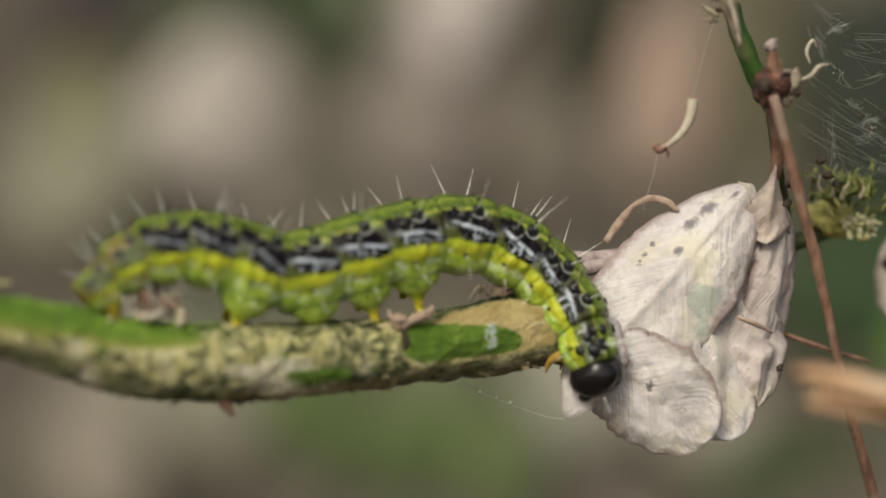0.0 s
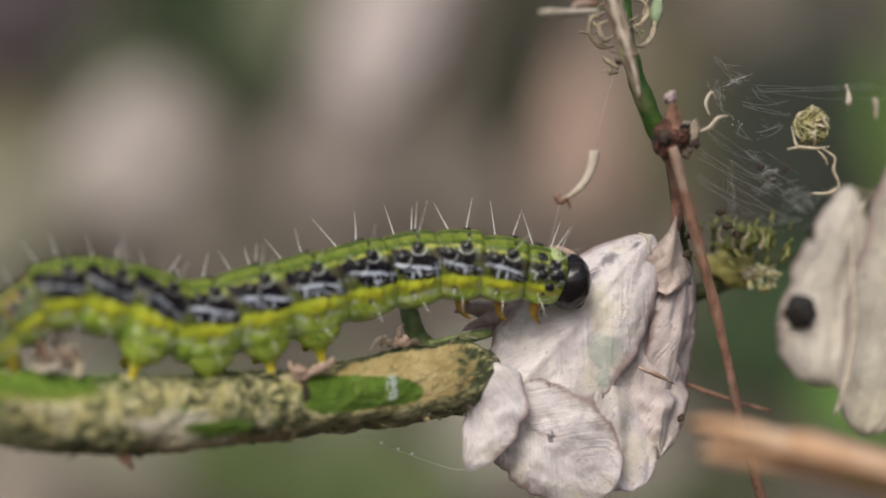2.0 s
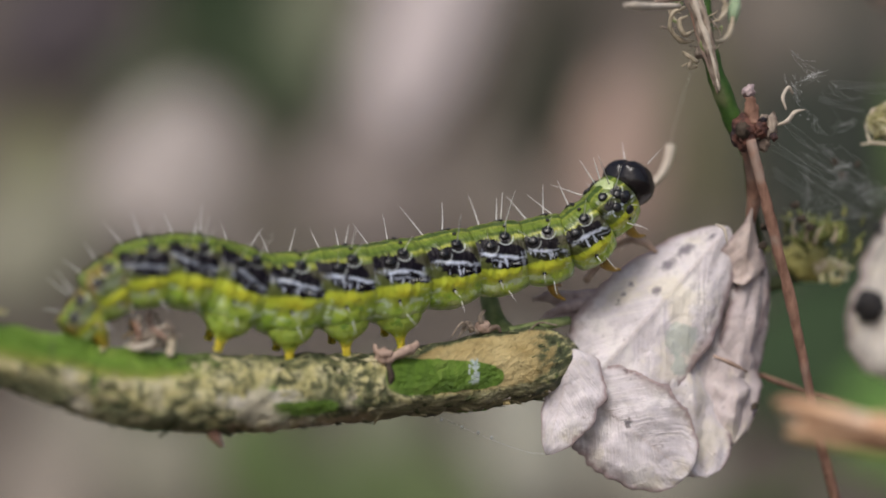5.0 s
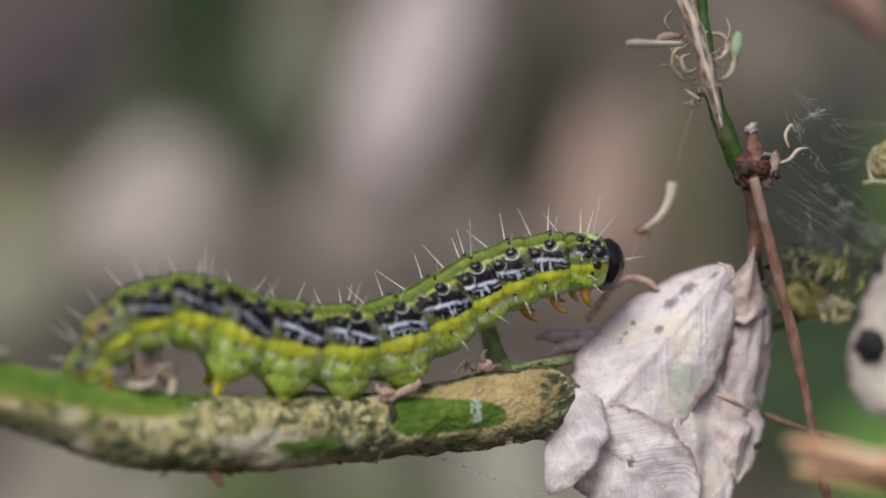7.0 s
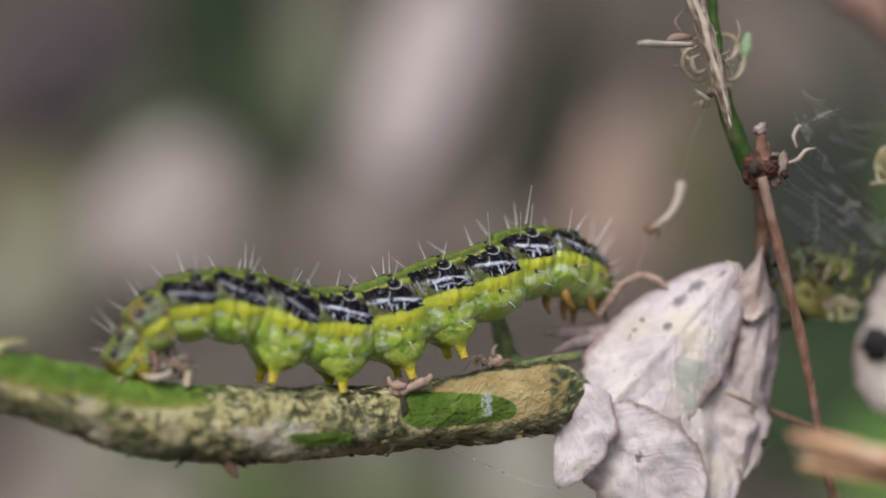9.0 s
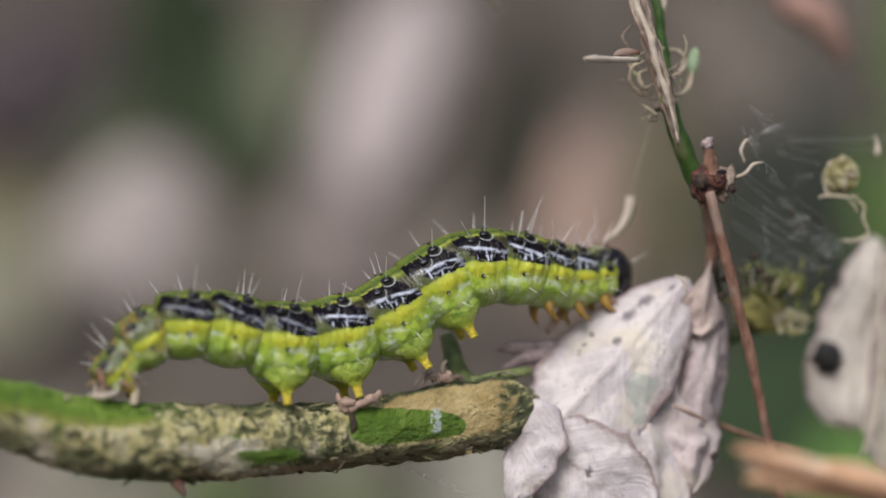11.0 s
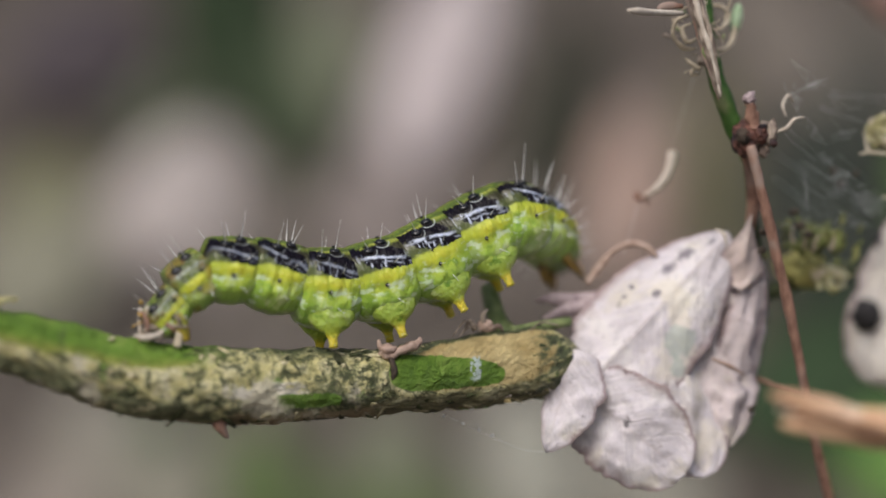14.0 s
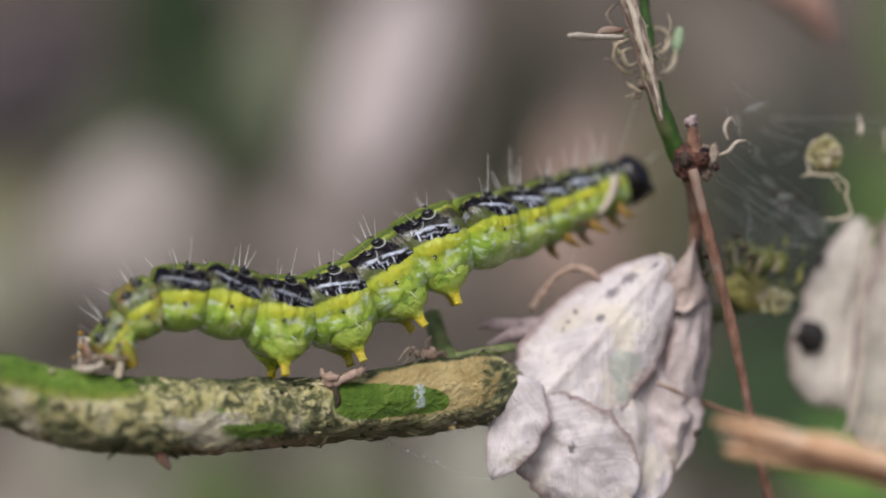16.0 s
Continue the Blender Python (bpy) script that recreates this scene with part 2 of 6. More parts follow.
    folds = m.noise(0.95, 4, 0.5, co=m.rco, stretch=(1.9, 0.7, 0.8))
    m.bump(m.math("ADD", folds, m.math("MULTIPLY", m.noise(2.6, 2, 0.5), 0.12)), 0.42, 1.0)
    m.b.inputs["Coat Roughness"].default_value = 0.13
    m.sss(0.35, 0.9)
    m.put(m.b.inputs["Subsurface Weight"], m.math("MULTIPLY_ADD", m.step(a, 0.46, 0.50), 0.30, 0.06))
    return m.m


M_BODY = body_material("caterpillar_skin", 1.0, reach=1.17)
M_REAR = body_material("caterpillar_rear_skin", 1.0, 1.0, snow=0.34, reach=1.12, lean=0.045)
M_FRONT = body_material("caterpillar_shoulder_skin", 0.95, 0.85, snow=0.7, reach=0.95)
M_NECK = body_material("caterpillar_front_skin", 0.6, 0.12)
M_TAIL = body_material("caterpillar_tail_skin", 0.4, 0.25, 0.55, 0.2)
M_BLACK = simple("glossy_black_chitin", (0.006, 0.006, 0.008), (0.016, 0.015, 0.018), 2.2, 0.2, 0.12, spec=0.55)
M_FACE = simple("black_brown_face", (0.005, 0.005, 0.006), (0.014, 0.010, 0.011), 1.4, 0.16, 0.06, spec=0.45, third=(0.085, 0.035, 0.018))
M_WART = simple("black_wart", (0.006, 0.006, 0.007), (0.012, 0.011, 0.012), 4.0, 0.3, 0.02, spec=0.5)
M_BRISTLE = simple("white_bristle", (0.62, 0.62, 0.60), (0.82, 0.82, 0.80), 3.0, 0.35, 0.0, spec=0.5)
M_SHIELD = simple("pale_neck_shield", (0.26, 0.34, 0.10), (0.52, 0.58, 0.32), 1.6, 0.3, 0.05, spec=0.5)
M_CLEG = simple("orange_leg", (0.17, 0.10, 0.02), (0.46, 0.28, 0.05), 2.0, 0.3, 0.02, spec=0.5)


def proleg_material():
    m = Mat("proleg_skin", 0.26, 0.40)
    z = m.xyz()[2]
    cloud = m.noise(1.1, 5, 0.65)
    f = m.math("ADD", z, m.math("MULTIPLY_ADD", cloud, 0.6, -0.3))
    c = m.ramp(m.math("MULTIPLY_ADD", f, 0.28, 1.0), [
        (0.0, (0.72, 0.55, 0.05)), (0.56, (0.66, 0.52, 0.03)), (0.66, (0.40, 0.47, 0.04)), (0.80, (0.39, 0.53, 0.08)), (1.0, (0.41, 0.54, 0.08))])
    c = m.mix(m.math("MULTIPLY", m.step(cloud, 0.54, 0.68), 0.8), c, (0.55, 0.62, 0.25))
    c = m.mix(m.math("MULTIPLY", m.step(cloud, 0.46, 0.34), 0.8), c, (0.10, 0.24, 0.015))
    m.colour(c)
    m.bump(m.noise(1.6, 5, 0.6, stretch=(1.5, 1.0, 1.5)), 0.4)
    m.b.inputs["Coat Weight"].default_value = 0.6
    m.b.inputs["Coat Roughness"].default_value = 0.10
    m.sss(0.35, 0.9)
    return m.m


M_PROLEG = proleg_material()
M_CLASPER = simple("orange_clasper", (0.34, 0.20, 0.03), (0.58, 0.34, 0.04), 1.2, 0.35, 0.08, third=(0.22, 0.32, 0.05))


def twig_material():
    """Green rind with cream scars, black lichen specks and flaking bark."""
    m = Mat("twig_bark", 0.55, 0.35)
    x = m.xyz()[0]
    info = m.n("ShaderNodeAttribute")
    info.attribute_name = "round"
    turn = info.outputs["Fac"]
    comb = m.n("ShaderNodeCombineXYZ")
    m.l(x, comb.inputs[0])
    m.l(m.math("MULTIPLY", turn, 5.0), comb.inputs[1])
    co = comb.outputs[0]
    big = m.noise(0.24, 4, 0.6, co=co, stretch=(1.0, 1.9, 1.0))
    fine = m.noise(1.5, 6, 0.68, co=co, stretch=(0.45, 1.8, 1.0))
    speck = m.noise(3.0, 5, 0.7, co=co, stretch=(0.42, 1.6, 1.0))
    green = m.ramp(m.noise(0.7, 5, 0.6, co=co, stretch=(0.35, 1.4, 1.0)), [(0.3, (0.09, 0.18, 0.018)), (0.55, (0.17, 0.29, 0.035)), (0.75, (0.32, 0.40, 0.09))])
    cream = m.ramp(fine, [(0.26, (0.22, 0.19, 0.08)), (0.44, (0.60, 0.54, 0.24)), (0.72, (0.80, 0.74, 0.48))])
    moss = m.ramp(speck, [(0.3, (0.018, 0.025, 0.010)), (0.7, (0.17, 0.19, 0.09))])
    wob = m.math("MULTIPLY_ADD", fine, 0.9, -0.45)
    t2 = m.math("ADD", turn, m.math("MULTIPLY", wob, 0.12))
    # rind: a green back on the thin end, scarred belly
    xw = m.math("ADD", x, m.math("MULTIPLY", wob, 6.0))
    back = m.math("MULTIPLY", m.step(xw, -12.5, -15.5), m.step(m.math("MULTIPLY_ADD", m.math("ADD", x, 22.0), 0.007, t2), -0.02, -0.05))
    c = m.mix(m.step(m.math("ADD", big, m.math("MULTIPLY", wob, 0.16)), 0.58, 0.62), cream, green)
    dirt = m.math("MULTIPLY", m.step(speck, 0.53, 0.45), m.step(m.noise(0.5, 4, 0.65, co=co), 0.40, 0.50))
    c = m.mix(m.math("MULTIPLY", dirt, 0.9), c, moss)
    lower = m.math("MULTIPLY", m.step(t2, 0.05, 0.20), m.step(speck, 0.60, 0.50))
    c = m.mix(lower, c, moss)
    c = m.mix(m.math("MULTIPLY", m.step(t2, -0.12, -0.20), m.step(speck, 0.66, 0.5)), c, moss)
    c = m.mix(back, c, m.mix(m.step(m.math("MULTIPLY_ADD", m.math("ADD", x, 22.0), 0.007, t2), -0.10, -0.04), green, (0.28, 0.31, 0.06)))
    slant = m.n("ShaderNodeCombineXYZ")
    m.l(m.math("MULTIPLY_ADD", turn, -7.0, x), slant.inputs[0])
    m.l(m.math("MULTIPLY", turn, 5.0), slant.inputs[1])
    dash = m.math("MULTIPLY", m.step(m.noise(1.25, 4, 0.65, co=slant.outputs[0], stretch=(1.7, 0.5, 1.0)), 0.51, 0.57), m.step(m.noise(0.4, 3, 0.5, co=co), 0.46, 0.54))
    c = m.mix(m.math("MULTIPLY", m.math("MULTIPLY", dash, m.step(xw, -15.5, -12.0)), 0.85), c, (0.060, 0.068, 0.028))
    c = m.mix(m.math("MULTIPLY", m.step(m.noise(0.33, 4, 0.6, co=co), 0.54, 0.62), 0.6), c, moss)
    wood = m.ramp(m.noise(1.0, 5, 0.6, co=co, stretch=(0.3, 2.0, 1.0)), [(0.3, (0.20, 0.13, 0.06)), (0.7, (0.52, 0.41, 0.24))])
    c = m.mix(m.math("MULTIPLY", m.step(xw, -14.0, -11.0), m.step(t2, 0.105, 0.14)), c, wood)
    olive = m.ramp(speck, [(0.35, (0.08, 0.095, 0.04)), (0.6, (0.34, 0.34, 0.18))])
    c = m.mix(m.math("MULTIPLY", m.step(xw, -13.0, -16.0), m.step(m.math("ADD", t2, m.math("MULTIPLY", wob, 0.1)), 0.04, 0.09)), c, olive)
    # one fresh oval window of green rind, and a second slit lower down

    def oval(cx, ct, rx, rt, soft, slope=0.0, taper=0.0):
        dx = m.math("DIVIDE", m.math("ADD", x, -cx), rx)
        far = m.math("ADD", x, -cx)
        dt = m.math("DIVIDE", m.math("ADD", m.math("MULTIPLY_ADD", far, -slope, m.math("MULTIPLY_ADD", wob, 0.05, turn)), -ct), m.math("MULTIPLY_ADD", far, taper, rt))
        q = m.math("ADD", m.math("POWER", m.math("ABSOLUTE", dx), 5.0), m.math("POWER", m.math("ABSOLUTE", dt), 2.6))
        return m.step(q, 1.0 + soft, 1.0 - soft)

    tan = m.ramp(m.noise(0.9, 5, 0.6, co=co, stretch=(0.4, 1.5, 1.0)), [(0.3, (0.33, 0.23, 0.08)), (0.7, (0.62, 0.50, 0.25))])
    c = m.mix(oval(2.8, -0.06, 4.5, 0.13, 0.2), c, tan)
    fresh = m.ramp(m.noise(0.8, 4, 0.6, co=co), [(0.3, (0.06, 0.12, 0.012)), (0.5, (0.11, 0.20, 0.02)), (0.72, (0.19, 0.28, 0.05))])
    # mossy knot, layered bark under the window, a whitish scar beside the slit
    knot = m.math("MULTIPLY", oval(-5.2, 0.0, 2.2, 0.10, 0.5), m.step(m.noise(1.1, 5, 0.7, co=co), 0.44, 0.56))
    c = m.mix(m.math("MULTIPLY", knot, 0.85), c, moss)
    layer = m.ramp(m.noise(2.0, 5, 0.65, co=co, stretch=(0.22, 2.6, 1.0), warp=0.3), [(0.36, (0.02, 0.024, 0.012)), (0.44, (0.16, 0.15, 0.07)), (0.53, (0.22, 0.20, 0.10)), (0.60, (0.46, 0.42, 0.26))])
    c = m.mix(m.math("MULTIPLY", m.math("MULTIPLY", m.step(xw, -5.0, -3.4), m.step(t2, 0.065, 0.09)), 0.9), c, layer)
    c = m.mix(oval(0.3, -0.02, 3.6, 0.080, 0.10, 0.011, -0.008), c, fresh)
    scar = m.math("MULTIPLY", oval(-10.6, 0.012, 2.5, 0.036, 0.5), m.step(fine, 0.42, 0.52))
    c = m.mix(scar, c, (0.66, 0.61, 0.50))
    c = m.mix(oval(-8.4, 0.062, 2.3, 0.032, 0.15), c, fresh)
    c = m.mix(m.math("MULTIPLY", oval(2.05, -0.02, 0.36, 0.055, 0.4), m.step(m.noise(3.5, 3, 0.6, co=m.co), 0.44, 0.52)), c, (0.45, 0.52, 0.50))
    c = m.mix(m.math("MULTIPLY", m.step(xw, 5.6, 6.8), m.step(speck, 0.62, 0.48)), c, moss)
    c = m.mix(m.math("MULTIPLY", m.step(m.noise(0.45, 4, 0.6, co=co, stretch=(0.5, 1.2, 1.0)), 0.54, 0.62), m.math("MULTIPLY", m.step(t2, -0.09, -0.02), m.step(xw, -4.4, -5.6))), c, (0.70, 0.64, 0.47))
    # fine dark cracks that break up all the old bark
    crack = m.noise(4.2, 4, 0.72, co=co, stretch=(0.45, 1.3, 1.0), warp=0.5)
    old = m.math("MULTIPLY", m.step(xw, -21.0, -14.0), m.math("SUBTRACT", 1.0, m.math("MAXIMUM", m.math("MULTIPLY", oval(2.8, -0.06, 4.3, 0.12, 0.3), 0.75), m.math("MAXIMUM", oval(0.3, -0.02, 3.6, 0.080, 0.10, 0.011, -0.008), oval(-8.4, 0.062, 2.3, 0.032, 0.15))), clamp=True))
    c = m.mix(m.math("MULTIPLY", m.math("MULTIPLY", m.step(crack, 0.46, 0.38), old), 0.42), c, (0.035, 0.038, 0.018))
    c = m.mix(m.math("MULTIPLY", m.math("MULTIPLY", m.step(m.noise(1.8, 4, 0.7, co=co, stretch=(0.6, 1.5, 1.0)), 0.52, 0.62), old), 0.28), c, (0.16, 0.18, 0.05))
    m.colour(c)
    h = m.math("ADD", m.math("MULTIPLY", fine, 0.7), m.math("ADD", m.math("MULTIPLY", speck, 0.5), m.math("MULTIPLY", crack, 0.55)))
    m.bump(h, 0.75, 1.0)
    return m.m


M_TWIG = twig_material()
M_STEM = simple("green_stem", (0.02, 0.055, 0.010), (0.06, 0.125, 0.02), 1.4, 0.55, 0.1, third=(0.16, 0.17, 0.08))
M_SHOOT = simple("dull_green_shoot", (0.09, 0.13, 0.04), (0.27, 0.31, 0.13), 1.2, 0.6, 0.1)
M_OLD = simple("dark_old_stem", (0.02, 0.03, 0.012), (0.07, 0.08, 0.03), 1.2, 0.7, 0.1)
M_BARK = simple("red_brown_bark", (0.13, 0.065, 0.045), (0.36, 0.205, 0.145), 1.6, 0.7, 0.12, stretch=(1, 1, 0.4), third=(0.30, 0.22, 0.18))
M_NODE = simple("dark_red_bud_scale", (0.025, 0.012, 0.012), (0.19, 0.080, 0.055), 2.2, 0.6, 0.25, third=(0.03, 0.022, 0.026))
M_GREY = simple("weathered_grey_fibre", (0.10, 0.075, 0.055), (0.50, 0.41, 0.33), 2.4, 0.8, 0.2, stretch=(1, 1, 0.4), third=(0.14, 0.10, 0.08))
M_TENDRIL = simple("pale_dry_tendril", (0.26, 0.21, 0.14), (0.56, 0.48, 0.36), 1.8, 0.75, 0.08)
M_STRAW = simple("pale_straw", (0.42, 0.34, 0.23), (0.68, 0.60, 0.47), 1.8, 0.65, 0.06)
M_FLAKE = simple("pale_dry_flake", (0.42, 0.35, 0.28), (0.64, 0.57, 0.48), 1.5, 0.65, 0.05)
M_MOULD = simple("dull_lichen", (0.10, 0.085, 0.025), (0.50, 0.46, 0.22), 2.4, 0.85, 0.2)
M_LICHEN = simple("yellow_lichen", (0.26, 0.23, 0.08), (0.62, 0.58, 0.32), 2.2, 0.85, 0.2, third=(0.68, 0.65, 0.46))
M_SPLIT = simple("split_orange_wood", (0.34, 0.18, 0.10), (0.72, 0.47, 0.29), 0.7, 0.7, 0.15, stretch=(0.2, 1, 1), third=(0.74, 0.57, 0.44))
M_CLEFT = simple("cleft_shade_brown", (0.07, 0.035, 0.02), (0.26, 0.14, 0.08), 0.9, 0.8, 0.15, stretch=(0.2, 1, 1))
M_FRASS = simple("dark_droppings", (0.02, 0.015, 0.012), (0.09, 0.065, 0.045), 2.0, 0.8, 0.1)
M_SILK = simple("silk", (0.60, 0.62, 0.62), (0.8, 0.8, 0.8), 2.0, 0.4, 0.0)
M_STAIN = simple("black_mould_spot", (0.012, 0.011, 0.011), (0.06, 0.055, 0.055), 2.5, 0.8, 0.1)
M_PINK = simple("pinkish_bud", (0.26, 0.17, 0.13), (0.50, 0.37, 0.30), 1.8, 0.6, 0.06)
M_PURPLE = simple("dried_purple_leaf_tip", (0.20, 0.14, 0.15), (0.52, 0.42, 0.42), 1.3, 0.65, 0.08)


def paper_material(name, tint, warm, spots=(), shaded=()):
    """Bleached papery leaf: pale, faintly veined, peppered with grey mould."""
    m = Mat(name, 0.6, 0.3)
    info = m.n("ShaderNodeAttribute")
    info.attribute_name = "blade"
    sep = m.n("ShaderNodeSeparateXYZ")
    m.l(info.outputs["Vector"], sep.inputs[0])
    u, v = sep.outputs[0], sep.outputs[1]
    av = m.math("ABSOLUTE", v)
    cloud = m.noise(0.28, 5, 0.6)
    fine = m.noise(1.6, 6, 0.65)
    c = m.ramp(cloud, [(0.3, tuple(a * 0.78 for a in tint)), (0.5, tint), (0.72, warm)])
    c = m.mix(m.math("MULTIPLY", m.step(fine, 0.52, 0.36), 0.36), c, tuple(a * 0.62 for a in tint))
    # slanting side veins and the midrib
    comb = m.n("ShaderNodeCombineXYZ")
    m.l(m.math("MULTIPLY", m.math("SUBTRACT", u, m.math("MULTIPLY", av, 0.32)), 44.0), comb.inputs[0])
    m.l(m.math("MULTIPLY", v, 1.1), comb.inputs[1])
    m.l(m.math("MULTIPLY", m.rand, 30.0), comb.inputs[2])
    vein = m.noise(1.0, 4, 0.65, co=comb.outputs[0])
    lilac = m.step(m.noise(0.30, 3, 0.6), 0.44, 0.62)
    c = m.mix(m.math("MULTIPLY", m.math("MULTIPLY", m.step(vein, 0.50, 0.66), lilac), 0.24), c, (tint[0] * 0.50, tint[1] * 0.48, tint[2] * 0.52))
    c = m.mix(m.math("MULTIPLY", m.step(vein, 0.46, 0.36), 0.35), c, warm)
    rib = m.step(av, 0.045, 0.015)
    c = m.mix(m.math("MULTIPLY", rib, 0.18), c, (tint[0] * 0.7, tint[1] * 0.6, tint[2] * 0.5))
    tanp = m.step(m.noise(0.22, 4, 0.6, co=m.co), 0.54, 0.66)
    c = m.mix(m.math("MULTIPLY", tanp, 0.55), c, (0.70, 0.63, 0.49))
    mould = m.math("MULTIPLY", m.step(m.noise(0.42, 3, 0.6), 0.50, 0.62), m.step(m.noise(2.6, 5, 0.75), 0.50, 0.58))
    c = m.mix(m.math("MULTIPLY", mould, 0.26), c, (0.22, 0.18, 0.18))
    pep = m.step(m.noise(0.62, 4, 0.65), 0.66, 0.71)
    c = m.mix(m.math("MULTIPLY", pep, 0.8), c, (0.07, 0.06, 0.065))
    pep2 = m.math("MULTIPLY", m.step(m.noise(1.9, 4, 0.7), 0.62, 0.68), m.step(m.noise(0.35, 3, 0.6, co=m.co), 0.42, 0.56))
    c = m.mix(m.math("MULTIPLY", pep2, 0.6), c, (0.24, 0.18, 0.165))
    for su, sv, sr in spots:
        du = m.math("MULTIPLY_ADD", u, 14.0, -14.0 * su)
        dv = m.math("MULTIPLY_ADD", v, 4.0, -4.0 * sv)
        d = m.math("SQRT", m.math("ADD", m.math("MULTIPLY", du, du), m.math("MULTIPLY", dv, dv)))
        d = m.math("ADD", d, m.math("MULTIPLY_ADD", m.noise(2.2, 3, 0.6), 1.0, -0.5))
        c = m.mix(m.math("MULTIPLY", m.step(d, sr * 1.9, sr * 0.5), 0.8), c, (0.13, 0.11, 0.14))
    for wu, wv, wr in shaded:
        # greyish shadow patch beside the fold, painted into the leaf colour
        du = m.math("MULTIPLY_ADD", u, 14.0, -14.0 * wu)
        dv = m.math("MULTIPLY_ADD", v, 4.0, -4.0 * wv)
        d = m.math("SQRT", m.math("ADD", m.math("MULTIPLY", du, du), m.math("MULTIPLY", dv, dv)))
        d = m.math("ADD", d, m.math("MULTIPLY_ADD", m.noise(0.9, 3, 0.6), 1.6, -0.8))
        c = m.mix(m.math("MULTIPLY", m.step(d, wr * 1.25, wr * 0.8), 0.75), c, (0.40, 0.44, 0.39))
    stain = m.step(m.noise(0.33, 5, 0.7, warp=0.8), 0.58, 0.70)
    c = m.mix(m.math("MULTIPLY", stain, 0.20), c, (0.33, 0.28, 0.28))
    edge = m.step(m.math("ADD", av, m.math("MULTIPLY", fine, 0.35)), 1.00, 1.16)
    c = m.mix(m.math("MULTIPLY", edge, 0.8), c, (0.28, 0.19, 0.19))
    rim = m.math("MULTIPLY", m.step(m.math("ADD", av, m.math("MULTIPLY_ADD", cloud, 0.8, -0.4)), 0.62, 0.95), m.step(m.noise(1.1, 5, 0.7), 0.46, 0.60))
    c = m.mix(m.math("MULTIPLY", rim, 0.42), c, (0.36, 0.27, 0.26))
    m.colour(c)
    h = m.math("ADD", m.math("MULTIPLY", vein, 0.7), m.math("MULTIPLY", fine, 0.5))
    h = m.math("ADD", h, m.math("MULTIPLY", m.noise(0.40, 2, 0.5), 0.8))
    h = m.math("ADD", h, m.math("MULTIPLY", m.noise(0.75, 5, 0.7, warp=0.6), 0.9))
    m.bump(h, 0.19, 1.0)
    m.sss(0.05, 0.5)
    return m.m


M_PAPER = paper_material("bleached_papery_leaf", (0.70, 0.635, 0.65), (0.80, 0.75, 0.71))
M_PAPER_SPOT = paper_material("spotted_papery_leaf", (0.70, 0.635, 0.65), (0.80, 0.75, 0.70), ((0.30, -0.42, 0.34), (0.20, -0.45, 0.40), (0.43, -0.20, 0.24), (0.47, -0.62, 0.12), (0.52, -0.55, 0.12), (0.08, -0.3, 0.3)), ((0.52, 0.62, 0.9), (0.60, 0.80, 0.6)))
M_PAPER_TAN = paper_material("tan_papery_leaf", (0.66, 0.53, 0.48), (0.74, 0.62, 0.56))
M_PAPER_PINK = paper_material("pinkish_papery_leaf", (0.64, 0.545, 0.535), (0.74, 0.66, 0.62))
M_PAPER_BIG = paper_material("grey_tan_papery_leaf", (0.44, 0.40, 0.34), (0.60, 0.56, 0.49))
M_PAPER_GREY = paper_material("grey_papery_leaf", (0.69, 0.63, 0.56), (0.79, 0.74, 0.66))


def bed_material():
    m = Mat("damp_leaf_mould", 0.9, 0.2)
    a = m.noise(0.028, 5, 0.6, co=m.co)
    b = m.noise(0.16, 6, 0.65, co=m.co)
    c = m.ramp(a, [(0.30, (0.04, 0.036, 0.03)), (0.45, (0.105, 0.088, 0.074)), (0.58, (0.155, 0.132, 0.115)), (0.72, (0.085, 0.088, 0.05))])
    c = m.mix(m.math("MULTIPLY", m.step(b, 0.52, 0.36), 0.6), c, (0.05, 0.043, 0.035))
    m.colour(c)
    m.bump(b, 6.0, 0.8)
    return m.m


M_BED = bed_material()


def litter_material(name, tone):
    m = Mat(name, 0.75, 0.25)
    tone = tuple(v * 0.8 for v in tone)
    f = m.noise(0.10, 5, 0.6)
    g = m.noise(0.7, 4, 0.6)
    c = m.ramp(f, [(0.3, tuple(v * 0.75 for v in tone)), (0.7, tuple(min(0.8, v * 1.18) for v in tone))])
    c = m.mix(m.math("MULTIPLY", m.step(g, 0.5, 0.32), 0.35), c, tuple(v * 0.5 for v in tone))
    m.colour(c)
    m.bump(g, 0.6, 0.6)
    return m.m


# ---- shapes, in millimetres ----
def spline(points, steps):
    """Points on a smooth curve through the given ones."""
    p = [Vector(q) for q in points]
    p = [p[0] * 2 - p[1]] + p + [p[-1] * 2 - p[-2]]
    out = []
    for k in range(1, len(p) - 2):
        a, b, c, d = p[k - 1:k + 3]
        for s in range(steps):
            t = s / steps
            out.append(0.5 * (2 * b + (c - a) * t + (2 * a - 5 * b + 4 * c - d) * t * t + (3 * b - a - 3 * c + d) * t ** 3))
    out.append(p[-2].copy())
    return out


def spread(values, steps):
    out = []
    for a, b in zip(values, values[1:]):
        out += [a + (b - a) * (s / steps) for s in range(steps)]
    return out + [values[-1]]


